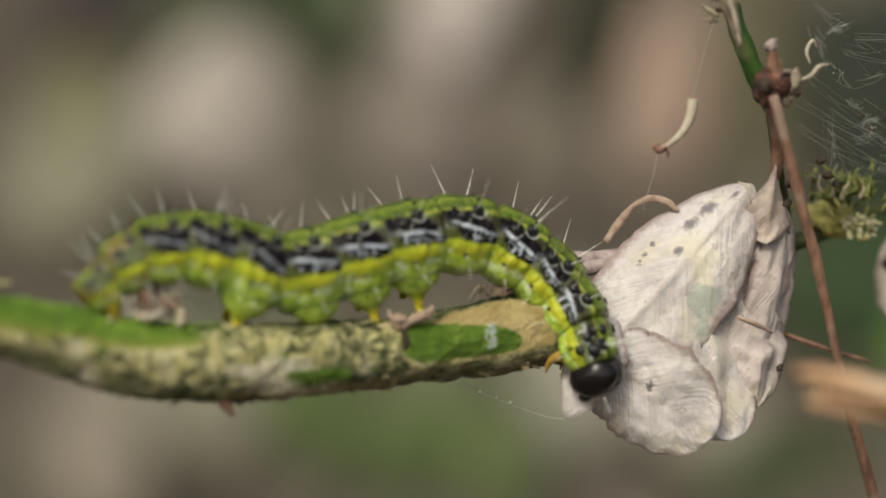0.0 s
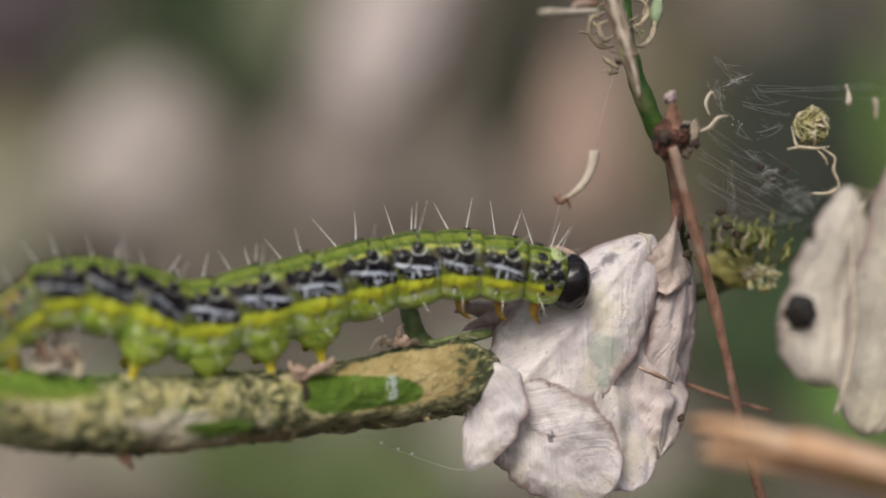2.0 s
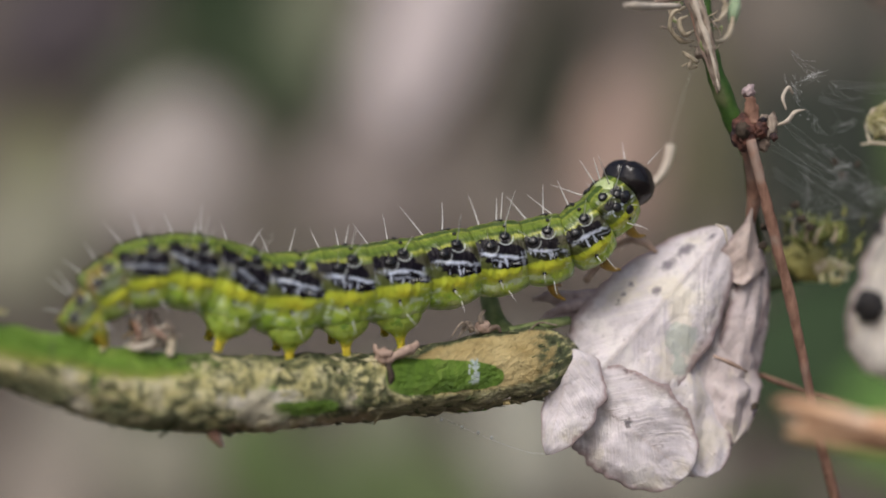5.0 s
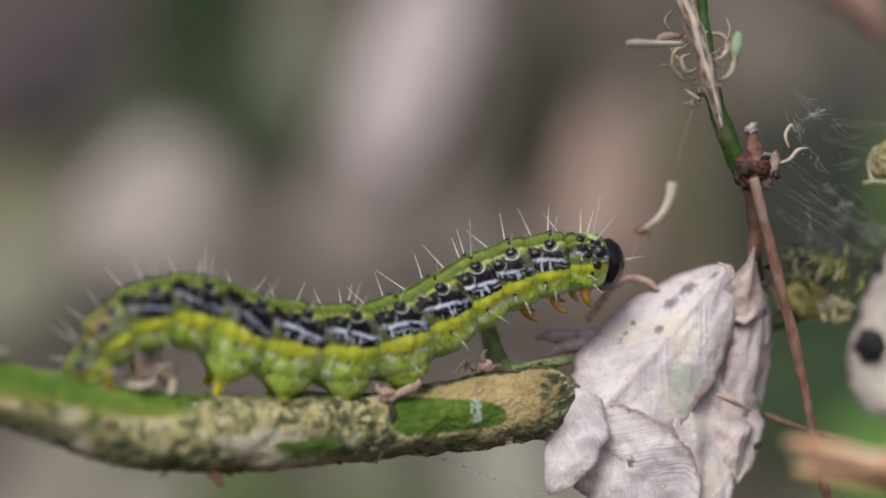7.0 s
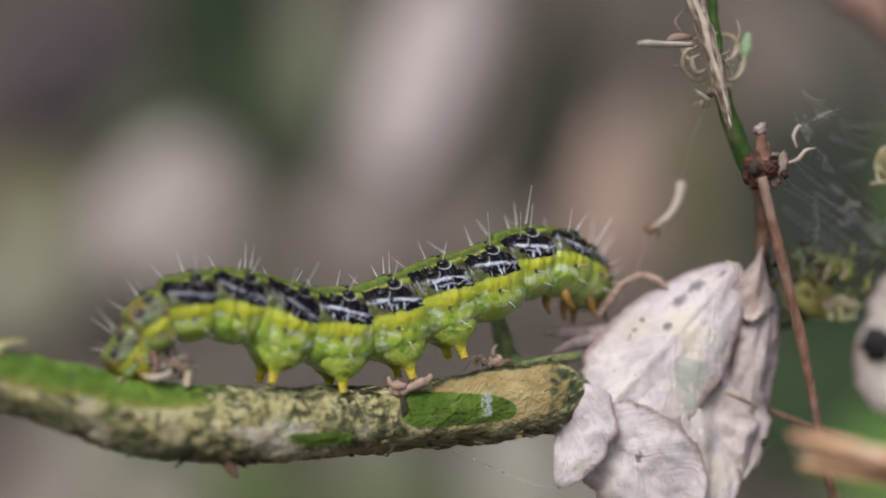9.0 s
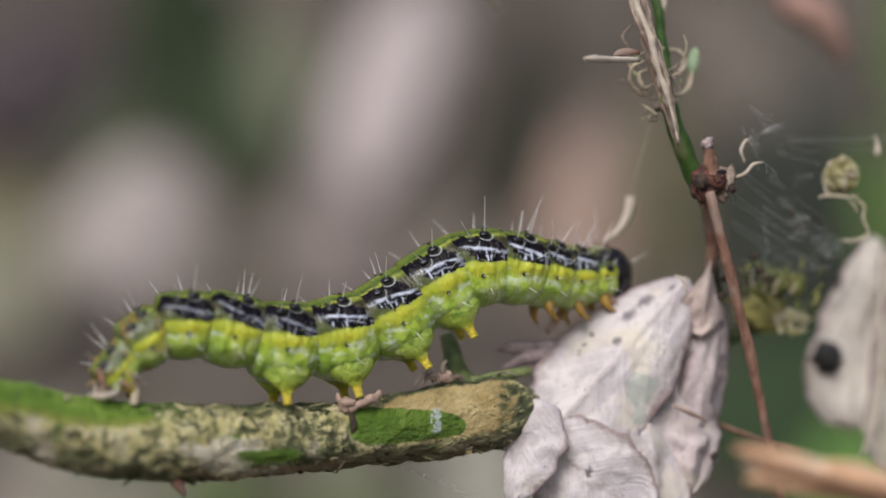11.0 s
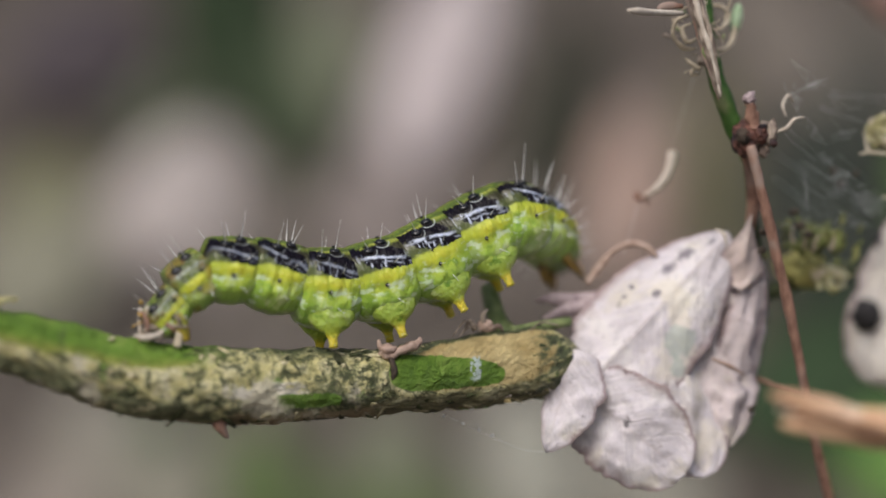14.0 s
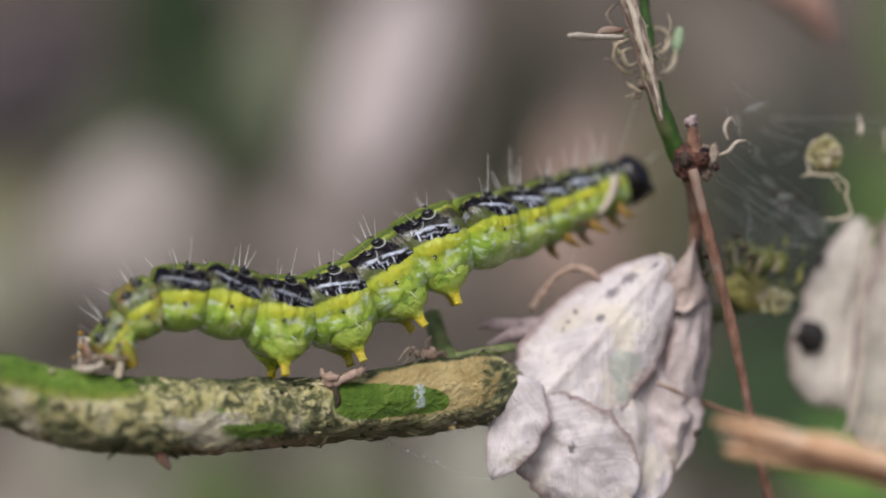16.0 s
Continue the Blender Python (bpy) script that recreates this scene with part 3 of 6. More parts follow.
def tube(points, radii, sides=8, steps=5, rough=0.0, grain=1.0, flat=1.0, bm=None, mark=False):
    """A closed tapering rod along a smooth curve; rough: uneven bark, flat: thickness against width."""
    bm = bm or bmesh.new()
    line, rad = spline(points, steps), spread(radii, steps)
    layer = None
    if mark:
        layer = bm.verts.layers.float.get("round") or bm.verts.layers.float.new("round")
    rings = []
    ref = Vector((0, -1, 0))
    for k, c in enumerate(line):
        t = (line[min(k + 1, len(line) - 1)] - line[max(k - 1, 0)]).normalized()
        s = ref - t * ref.dot(t)
        if s.length < 0.2:
            s = Vector((1, 0, 0)) - t * t.x
        s.normalize()
        up = s.cross(t) if not mark else t.cross(s) * -1
        ring = []
        for j in range(sides):
            a = 2 * math.pi * j / sides - math.pi
            way = s * math.cos(a) * flat + up * math.sin(a)
            p = c + way * rad[k]
            if rough:
                q = p * grain
                p += way * rough * (noise.noise(q * 0.5) + 0.6 * noise.noise(q * 1.3) + 0.35 * noise.noise(q * 3.1))
            v = bm.verts.new(p)
            if layer:
                v[layer] = -a / (2 * math.pi) if up.z > 0 else a / (2 * math.pi)
            ring.append(v)
        rings.append(ring)
    for a, b in zip(rings, rings[1:]):
        for j in range(sides):
            bm.faces.new((a[j], a[(j + 1) % sides], b[(j + 1) % sides], b[j]))
    bm.faces.new(rings[0][::-1])
    bm.faces.new(rings[-1])
    return bm


def blob(centre, size, rough=0.15, grain=1.0, level=3, turn=0.0, bm=None):
    """An uneven rounded lump."""
    bm = bm or bmesh.new()
    made = bmesh.ops.create_icosphere(bm, subdivisions=level, radius=1.0)["verts"]
    c, r = Vector(centre), Matrix.Rotation(radians(turn), 3, "Y")
    for v in made:
        d = v.co.copy()
        q = d * 1.6 * grain + c
        k = 1 + rough * (noise.noise(q) + 0.6 * noise.noise(q * 2.3))
        v.co = c + r @ Vector((d.x * size[0] * k, d.y * size[1] * k, d.z * size[2] * k))
    return bm


def blade(base, tip, width, normal=(0, -1, 0), cup=0.0, bend=0.0, fold=0.0, curl=0.0, wave=0.3, ragged=0.0, peak=0.5, full=0.6, crease=0.0, rib=0.0, uneven=0.0, pleat=0.0, thick=0.08, nu=26, nv=16, seed=0):
    """A leaf with thickness: cup and fold across it, bend along it, curl at its tip, uneven rim."""
    bm = bmesh.new()
    lay = bm.verts.layers.float_vector.new("blade")
    b, t = Vector(base), Vector(tip)
    along = (t - b)
    length = along.length
    along.normalize()
    n = Vector(normal)
    n = (n - along * n.dot(along)).normalized()
    side = n.cross(along)
    o = Vector((seed * 7.3, seed * 3.1, seed * 5.7))
    rnd = random.Random(900 + seed)
    folds = [(rnd.uniform(0, 3.14), rnd.uniform(-0.25, 0.25), rnd.uniform(-1, 1)) for _ in range(5)]

    def place(u, v):
        prof = (math.sin(math.pi * u ** (math.log(0.5) / math.log(peak))) ** full) if 0 < u < 1 else 0.0
        w = max(prof, 0.03) * width / 2
        w *= 1 + ragged * (noise.noise(Vector((u * 9, v * 0.7, 0)) + o) + 0.5 * noise.noise(Vector((u * 26, v * 0.7, 3)) + o))
        x = v * w * (1 + uneven * (1 if v > 0 else -1))
        h = cup * (1 - v * v) * prof - fold * abs(v) * prof + bend * math.sin(math.pi * u) + curl * max(0, u - 0.65) ** 2 * 8
        h += wave * (noise.noise(Vector((u * 3.2, v * 1.6, 1)) + o) + 0.45 * noise.noise(Vector((u * 8, v * 4, 5)) + o) + 0.3 * abs(noise.noise(Vector((u * 5, v * 6, 9)) + o))) * prof
        h += pleat * abs(((v * 1.4 + 0.5 * u) % 1.0) - 0.5) * 2 * prof
        for a, at, k in folds:
            h += crease * k * abs((u - 0.5) * math.cos(a) * 1.6 + v * 0.5 * math.sin(a) - at) * prof
        h += 0.10 * rib * (math.exp(-(v / 0.05) ** 2) + 0.14 * max(0, math.sin((u - 0.3 * abs(v)) * 44)) ** 3) * prof
        return b + along * (u * length) + side * x + n * h

    sheets = []
    for off in (0.5, -0.5):
        sheet = []
        for i in range(nu + 1):
            row = []
            for j in range(nv + 1):
                u, v = i / nu, 2 * j / nv - 1
                vert = bm.verts.new(place(u, v) + n * thick * off * (1 - 0.6 * abs(v)))
                vert[lay] = Vector((u, v, 0))
                row.append(vert)
            sheet.append(row)
        sheets.append(sheet)
    f, k = sheets
    for i in range(nu):
        for j in range(nv):
            bm.faces.new((f[i][j], f[i][j + 1], f[i + 1][j + 1], f[i + 1][j]))
            bm.faces.new((k[i][j], k[i + 1][j], k[i + 1][j + 1], k[i][j + 1]))
        for j in (0, nv):
            q = (f[i][j], f[i + 1][j], k[i + 1][j], k[i][j])
            bm.faces.new(q if j == 0 else q[::-1])
    for i in (0, nu):
        for j in range(nv):
            q = (f[i][j], k[i][j], k[i][j + 1], f[i][j + 1])
            bm.faces.new(q if i == 0 else q[::-1])
    return bm


def mesh_of(name, bm, material):
    bmesh.ops.scale(bm, vec=(0.001,) * 3, verts=bm.verts)
    bmesh.ops.recalc_face_normals(bm, faces=bm.faces)
    me = bpy.data.meshes.new(name)
    bm.to_mesh(me)
    bm.free()
    me.materials.append(material)
    me.shade_smooth()
    return me


def part(name, bm, material, parent=None, label=""):
    ob = new(name, mesh_of(name, bm, material) if not isinstance(bm, bpy.types.Mesh) else bm)
    ob.parent = parent
    return tagged(ob, label)


def thing(name, label, category, group="", kind=""):
    return tagged(new(name), label, category, group, kind)


# ---- ground and the bank behind ----
def bank_height(x, y):
    """Metres. Flat ground below the shrub, then a steep bank of leaf mould, then level ground to the horizon."""
    if y < 0.3:
        h = -0.30
    elif y < 0.95:
        h = -0.30 + (y - 0.30) * 1.7
    else:
        h = -0.30 + 0.65 * 1.7 + 0.02 * (y - 0.95)
    return h


def build_ground():
    bm = bmesh.new()
    xs = [-80, -20, -6, -2.5, -1.2] + [-0.8 + 0.02 * k for k in range(81)] + [1.2, 2.5, 6, 20, 80]
    ys = [-80, -20, -5, -1.5, -0.4, 0.0, 0.2] + [0.29 + 0.01 * k for k in range(68)] + [1.2, 2, 5, 20, 90]
    grid = []
    for y in ys:
        row = []
        for x in xs:
            q = Vector((x * 14, y * 14, 0))
            h = 0.006 * noise.noise(q) + 0.003 * noise.noise(q * 2.7)
            row.append(bm.verts.new((x * 1000, y * 1000, (bank_height(x, y) + h) * 1000)))
        grid.append(row)
    for a, b in zip(grid, grid[1:]):
        for k in range(len(xs) - 1):
            bm.faces.new((a[k], a[k + 1], b[k + 1], b[k]))
    ob = part("ground", bm, M_BED)
    tagged(ob, "brown damp leaf mould rising as a steep bank", "ground", kind="structure")


build_ground()

BANK_N = Vector((0, -1.7, 1.0)).normalized()


def litter(name, label, category, place, w, h, tone, lean=0.0, seed=0, cup=4.0, lift=5.0):
    """A leaf lying on the bank, w by h millimetres."""
    c = Vector(place) + BANK_N * lift
    up = Vector((math.sin(radians(lean)), 0, math.cos(radians(lean))))
    up = (up - BANK_N * up.dot(BANK_N)).normalized()
    h *= 1.12
    bm = blade(c - up * h / 2, c + up * h / 2, w, BANK_N, cup=cup, fold=1.5, wave=3.0, thick=0.5, nu=14, nv=8, seed=seed, ragged=0.12)
    ob = thing(name, label, category, "leaf litter on the bank")
    m = litter_material(name, tone)
    part("blade", bm, m, ob)
    foot = c - up * h / 2
    part("stalk", tube([foot + up * h * 0.9 + BANK_N * cup, foot + up * h * 0.5 + BANK_N * (cup + 1), foot + BANK_N, foot - up * 9 - BANK_N * 4], [0.3, 0.6, 0.9, 0.7], 6, 4), m, ob)


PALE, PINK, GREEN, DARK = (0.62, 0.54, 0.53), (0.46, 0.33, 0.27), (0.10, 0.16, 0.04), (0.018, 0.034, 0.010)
litter("fallen_leaf", "bleached lilac-white fallen leaf on the bank", "leaf", (-9.5, 506.2, 50.6), 28, 72, PALE, 10, 1)
litter("fallen_leaf", "bleached grey-white fallen leaf on the bank", "leaf", (-82.32, 482.55, 10.33), 36, 42, (0.50, 0.44, 0.41), 10, 2)
litter("fallen_leaf", "dull pink-brown fallen leaf on the bank", "leaf", (44.93, 484.30, 13.30), 22, 48, PINK, -2, 3)
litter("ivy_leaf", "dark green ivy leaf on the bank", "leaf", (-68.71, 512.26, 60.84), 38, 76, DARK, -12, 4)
litter("ivy_leaf", "dark green ivy leaf on the bank", "leaf", (-49.89, 496.36, 33.82), 20, 44, (0.06, 0.08, 0.04), -14, 41, 3.0, 9.0)
litter("ivy_leaf", "dull green ivy leaf on the bank", "leaf", (-42.76, 504.19, 47.13), 26, 54, (0.20, 0.21, 0.14), 6, 5)
# very dark leaf between the white and the pink one
litter("fallen_leaf", "dark brown leaf on the bank", "leaf", (24.16, 496.33, 33.75), 23, 76, (0.035, 0.036, 0.022), 10, 6)
litter("fallen_leaf", "dark purple-brown rotting leaf on the bank", "leaf", (-112.92, 507.19, 52.23), 42, 44, (0.075, 0.06, 0.065), 30, 7)
litter("ivy_leaf", "dark green ivy leaf on the bank", "leaf", (98.06, 454.58, -37.22), 44, 60, (0.035, 0.065, 0.025), 60, 8)
litter("ivy_leaf", "bright green ivy leaf on the bank", "leaf", (129.37, 483.01, 11.12), 20, 50, (0.12, 0.20, 0.05), 0, 9)
litter("fallen_leaf", "olive-brown fallen leaf on the bank", "leaf", (67.91, 486.76, 17.49), 16, 70, (0.17, 0.16, 0.09), 0, 10)
litter("fallen_leaf", "dull olive fallen leaf on the bank", "leaf", (-117.05, 477.48, 1.71), 26, 46, (0.20, 0.20, 0.10), 0, 11)
litter("fallen_leaf", "grey-brown fallen leaf on the bank", "leaf", (89.25, 510.22, 57.38), 24, 60, (0.21, 0.18, 0.15), -14, 12)
litter("fallen_leaf", "grey-brown fallen leaf on the bank", "leaf", (-25.50, 478.39, 3.26), 46, 34, (0.25, 0.21, 0.19), 70, 13)
litter("ivy_leaf", "bright green ivy leaf on the bank", "leaf", (-51.38, 437.29, -66.61), 44, 20, (0.111, 0.153, 0.055), 80, 14)
litter("fallen_leaf", "pale grey fallen leaf on the bank", "leaf", (16.95, 441.31, -59.77), 50, 26, (0.35, 0.34, 0.28), 85, 15)
litter("ivy_leaf", "green ivy leaf on the bank", "leaf", (-23.61, 432.53, -74.70), 36, 36, (0.093, 0.128, 0.047), 40, 16)
litter("fallen_leaf", "grey-tan fallen leaf on the bank", "leaf", (-103.92, 430.96, -77.37), 50, 26, (0.306, 0.264, 0.221), 75, 17)
litter("fallen_leaf", "bleached fallen leaf on the bank", "leaf", (-130.86, 460.00, -48.38), 22, 30, (0.676, 0.585, 0.546), 20, 18)
litter("ivy_leaf", "green ivy leaf on the bank", "leaf", (-2.00, 428.62, -81.34), 40, 20, (0.128, 0.162, 0.068), 80, 19)
litter("ivy_leaf", "dark green ivy leaf on the bank", "leaf", (-88.63, 496.33, 33.75), 22, 34, (0.09, 0.105, 0.06), 20, 20)
litter("fallen_leaf", "dark brown leaf on the bank", "leaf", (59.62, 458.85, -29.96), 30, 50, (0.13, 0.115, 0.085), 20, 21)
litter("fallen_leaf", "grey-brown fallen leaf on the bank", "leaf", (112.20, 501.22, 42.07), 30, 44, (0.09, 0.085, 0.07), 10, 22)
litter("fallen_leaf", "olive-grey fallen leaf on the bank", "leaf", (-92.91, 442.94, -57.01), 46, 26, (0.260, 0.240, 0.195), 60, 23)
litter("fallen_leaf", "grey-brown fallen leaf on the bank", "leaf", (10.22, 475.65, -1.39), 30, 40, (0.19, 0.16, 0.135), -20, 24)
# near-black leaf that darkens the bank behind the silk
litter("fallen_leaf", "black-brown leaf on the bank", "leaf", (103.21, 485.82, 15.89), 42, 78, (0.022, 0.030, 0.020), 12, 25)
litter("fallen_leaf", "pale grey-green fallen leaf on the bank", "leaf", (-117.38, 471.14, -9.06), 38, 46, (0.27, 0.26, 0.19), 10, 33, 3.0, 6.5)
# second near-black leaf over the same stretch of bank
litter("fallen_leaf", "black-green leaf on the bank", "leaf", (99.93, 482.02, 9.44), 44, 58, (0.030, 0.036, 0.026), -10, 34, 3.0, 8.0)
litter("ivy_leaf", "green ivy leaf on the bank", "leaf", (151.10, 514.57, 64.76), 32, 60, (0.10, 0.18, 0.04), 8, 35, 3.0, 6.0)
litter("ivy_leaf", "small dark green ivy leaf on the bank", "leaf", (-79.05, 445.97, -51.85), 18, 13, (0.039, 0.117, 0.033), 60, 30)
litter("ivy_leaf", "bright green ivy leaf on the bank", "leaf", (-19.21, 438.69, -64.22), 36, 16, (0.111, 0.170, 0.043), 80, 31)
litter("grass_blade", "narrow bright green grass blade on the bank", "grass", (70.77, 427.01, -84.09), 8, 50, (0.093, 0.187, 0.034), 62, 32)
litter("ivy_leaf", "bright green ivy leaf on the bank", "leaf", (113.72, 442.94, -57.01), 34, 26, (0.156, 0.299, 0.065), 70, 29)
litter("fallen_leaf", "pale grey fallen leaf on the bank", "leaf", (-18.10, 440.50, -61.15), 40, 24, (0.185, 0.19, 0.13), 70, 26)
litter("fallen_leaf", "grey-tan fallen leaf on the bank", "leaf", (-76.05, 437.29, -66.61), 40, 26, (0.275, 0.26, 0.20), 80, 27)
litter("fallen_leaf", "grey-olive fallen leaf on the bank", "leaf", (48.76, 437.29, -66.61), 40, 30, (0.289, 0.272, 0.221), 60, 28)


for place, w, h, tone, lean in (((-96.09, 477.48, 1.71), 26, 34, (0.33, 0.29, 0.265), 40), ((-70.07, 487.70, 19.09), 24, 38, (0.33, 0.29, 0.265), -20), ((-73.26, 474.74, -2.94), 34, 20, (0.30, 0.265, 0.24), 60),
                                ((-18.38, 501.22, 42.07), 24, 40, (0.34, 0.30, 0.29), 20), ((2.64, 516.36, 67.82), 22, 44, (0.36, 0.32, 0.31), 8), ((35.86, 477.48, 1.71), 20, 36, (0.29, 0.225, 0.19), -15), ((51.99, 494.39, 30.46), 14, 40, (0.30, 0.24, 0.20), 10)):
    litter("fallen_leaf", "dull grey-brown fallen leaf on the bank", "leaf", place, w, h, tone, lean, int(w + h), 2.0, 1.0)


# ---- the twig ----
def build_twig():
    twig = thing("twig", "green twig with cream scarred bark and dark lichen", "twig")
    course = [(-260, 20, -300), (-190, -5, -130), (-90, -14, -34), (-41.24, -16.40, -5.90), (-32.73, -14.29, -6.81), (-26.38, -11.75, -8.08), (-22.33, -10.13, -9.24), (-18.62, -8.65, -10.43), (-13.39, -6.55, -10.97), (-7.98, -4.39, -10.94),
           (-2.91, -2.36, -10.69), (2.32, -0.27, -10.12), (5.87, 0.60, -9.58), (6.78, 1.20, -9.41), (7.6, 2.4, -9.3)]
    rad = [4.0, 3.2, 2.2, 1.9, 1.75, 1.78, 2.05, 2.25, 2.35, 2.2, 2.05, 2.3, 2.3, 2.05, 1.4]
    part("bark", tube(course, rad, 96, 24, 0.19, 1.15, mark=True), M_TWIG, twig)
    pts = [(6.11, 2.20, -9.40), (8.18, 4.00, -8.94), (13.43, 6.00, -7.30), (20.38, 8.50, -5.38), (24.06, 10.50, -4.35), (28.5, 22, -3.5), (60, 20, -3)]
    part("thin_end", tube(pts, [0.9, 0.8, 0.75, 0.65, 0.5, 0.45, 0.5], 16, 8, 0.10), M_OLD, twig, "dark green thin end")
    part("thorn", tube([(-13.42, -7.17, -12.86), (-13.28, -7.35, -13.45), (-12.95, -7.22, -14.05)], [0.5, 0.36, 0.10], 10, 4, 0.16, 2.0), M_BARK, twig, "red-brown thorn")
    part("thorn", tube([(-13.78, -6.91, -12.95), (-13.53, -7.11, -13.40), (-13.30, -7.12, -13.53)], [0.3, 0.2, 0.06], 8, 3, 0.08), M_NODE, twig, "dark thorn")
    # flaking bark at the broken end and along the belly
    rnd = random.Random(4)
    for k in range(26):
        a = rnd.random()
        x, z = (1.0 + 5.6 * a, -12.6 + 1.1 * a) if k < 18 else (-15 + 4 * rnd.random(), -13.35)
        p = Vector((x, -1.3 + 0.8 * rnd.random(), z + 0.5 * rnd.random()))
        d = Vector((0.5 + rnd.random(), -0.3, rnd.uniform(-0.3, 0.25)))
        part("bark_flake", tube([p - d * 0.6, p, p + d * 0.5], [0.07, 0.2, 0.05], 6, 3, 0.05, flat=0.5), M_TWIG if k % 3 else M_FLAKE, twig)
    end = Vector((6.67, 1.20, -9.41))
    for k in range(30):
        a = rnd.uniform(0, 6.28)
        r = rnd.uniform(1.7, 2.25)
        c = end + Vector((rnd.uniform(-1.6, 0.3), -abs(math.cos(a)) * r * 0.95, math.sin(a) * r))
        part("bark_flake", blob(c, (rnd.uniform(0.25, 0.6), rnd.uniform(0.12, 0.22), rnd.uniform(0.12, 0.3)), 0.6, 2.0, 2, rnd.uniform(-40, 40)), M_OLD if k % 3 else M_GREY, twig)
    # curling scales of cream bark and crusts of dark lichen on the near side
    m_cream = simple("cream_bark_scale", (0.30, 0.25, 0.11), (0.66, 0.60, 0.40), 2.6, 0.75, 0.1)
    m_crust = simple("dark_lichen_crust", (0.015, 0.02, 0.010), (0.11, 0.12, 0.05), 3.0, 0.9, 0.15)
    scales = [mesh_of("bark_flake", blob((0, 0, 0), (0.38 + 0.06 * k, 0.035, 0.16 + 0.03 * (k % 3)), 0.9, 2.2 + k, 2), (m_cream, m_crust, m_cream)[k % 3]) for k in range(8)]
    axis, girth = spline(course, 24), spread(rad, 24)
    near = [k for k, p in enumerate(axis) if -20 < p.x < 6.2]
    for k in range(230):
        j = rnd.choice(near)
        deg = rnd.uniform(-75, 80)
        if -3.6 < axis[j].x < 6.0 and -70 < deg < 32:
            continue
        out = Vector((0, -math.cos(radians(deg)), -math.sin(radians(deg))))
        ob = part("bark_flake", scales[rnd.randrange(8)], None, twig)
        ob.matrix_basis = Matrix.Translation((axis[j] + out * (girth[j] + rnd.uniform(-0.03, 0.04))) * 0.001) @ Matrix.Rotation(radians(deg), 4, "X") @ Matrix.Rotation(rnd.gauss(0, 0.5), 4, "Y") @ Matrix.Rotation(rnd.gauss(0, 0.2), 4, "Z") @ Matrix.Scale(rnd.uniform(0.5, 1.15), 4)
    # side shoot and little buds
    part("side_shoot", tube([(2.82, 3.93, -4.85), (3.16, 3.00, -6.15), (3.61, 2.20, -7.29), (4.55, 1.50, -8.22)], [0.55, 0.6, 0.62, 0.7], 12, 5, 0.06), M_SHOOT, twig, "short dull green side shoot")
    part("shoot_ridge", tube([(4.27, 0.30, -7.55), (6.23, 0.80, -7.26), (8.07, 2.00, -6.96)], [0.3, 0.35, 0.3], 8, 5, 0.04), M_SHOOT, twig)
    bud = part("bud", blob((-3.45, -4.18, -8.76), (0.52, 0.46, 0.46), 0.4), M_PINK, twig, "pale pinkish bud")
    part("stalk", tube([(-3.35, -4.04, -9.02), (-2.66, -3.98, -8.75), (-1.85, -3.74, -8.42), (-1.41, -3.46, -8.03)], [0.30, 0.24, 0.30, 0.12], 10, 4, 0.2, 2.0), M_PINK, bud)
    part("stalk", tube([(-4.02, -3.84, -8.15), (-3.92, -4.18, -8.50), (-3.55, -4.12, -8.85)], [0.10, 0.16, 0.2], 8, 4, 0.05), M_PINK, bud)
    part("scar", tube([(-3.20, -4.43, -9.24), (-3.00, -4.50, -10.02), (-3.20, -4.48, -10.77)], [0.12, 0.22, 0.1], 8, 4, 0.06), M_FRASS, bud, "dark leaf scar")
    bud = part("bud", blob((2.60, -0.36, -7.27), (0.5, 0.4, 0.42), 0.3), M_PINK, twig, "pale withered bud")
    for pts in ([(2.60, -0.46, -7.26), (2.42, -0.63, -6.62), (2.74, -0.30, -6.22)], [(2.95, -0.32, -7.41), (3.51, -0.50, -7.26), (3.72, -0.50, -7.58)], [(1.96, -0.62, -7.50), (1.61, -0.86, -6.96), (1.19, -1.23, -7.71)]):
        part("bract", tube(pts, [0.22, 0.16, 0.07], 6, 4, 0.05), M_GREY, bud)
    # pale star-shaped bud far along the twig
    star = part("bud", blob((-26.70, -12.48, -6.44), (0.75, 0.7, 0.8), 0.25), M_LICHEN, twig, "pale star-shaped bud")
    for pts in ([(-26.70, -12.48, -6.17), (-26.65, -12.46, -4.53), (-26.73, -12.49, -2.81)], [(-26.54, -12.62, -6.17), (-25.59, -12.44, -5.77), (-24.85, -12.14, -5.71)],
                [(-26.85, -12.74, -6.33), (-27.57, -13.23, -5.90), (-28.27, -13.51, -5.70)], [(-26.62, -12.85, -6.49), (-26.71, -13.38, -7.13), (-26.58, -13.63, -8.10)]):
        part("bract", tube(pts, [0.42, 0.22, 0.2], 8, 4, 0.22), M_LICHEN, star)
    return twig


build_twig()

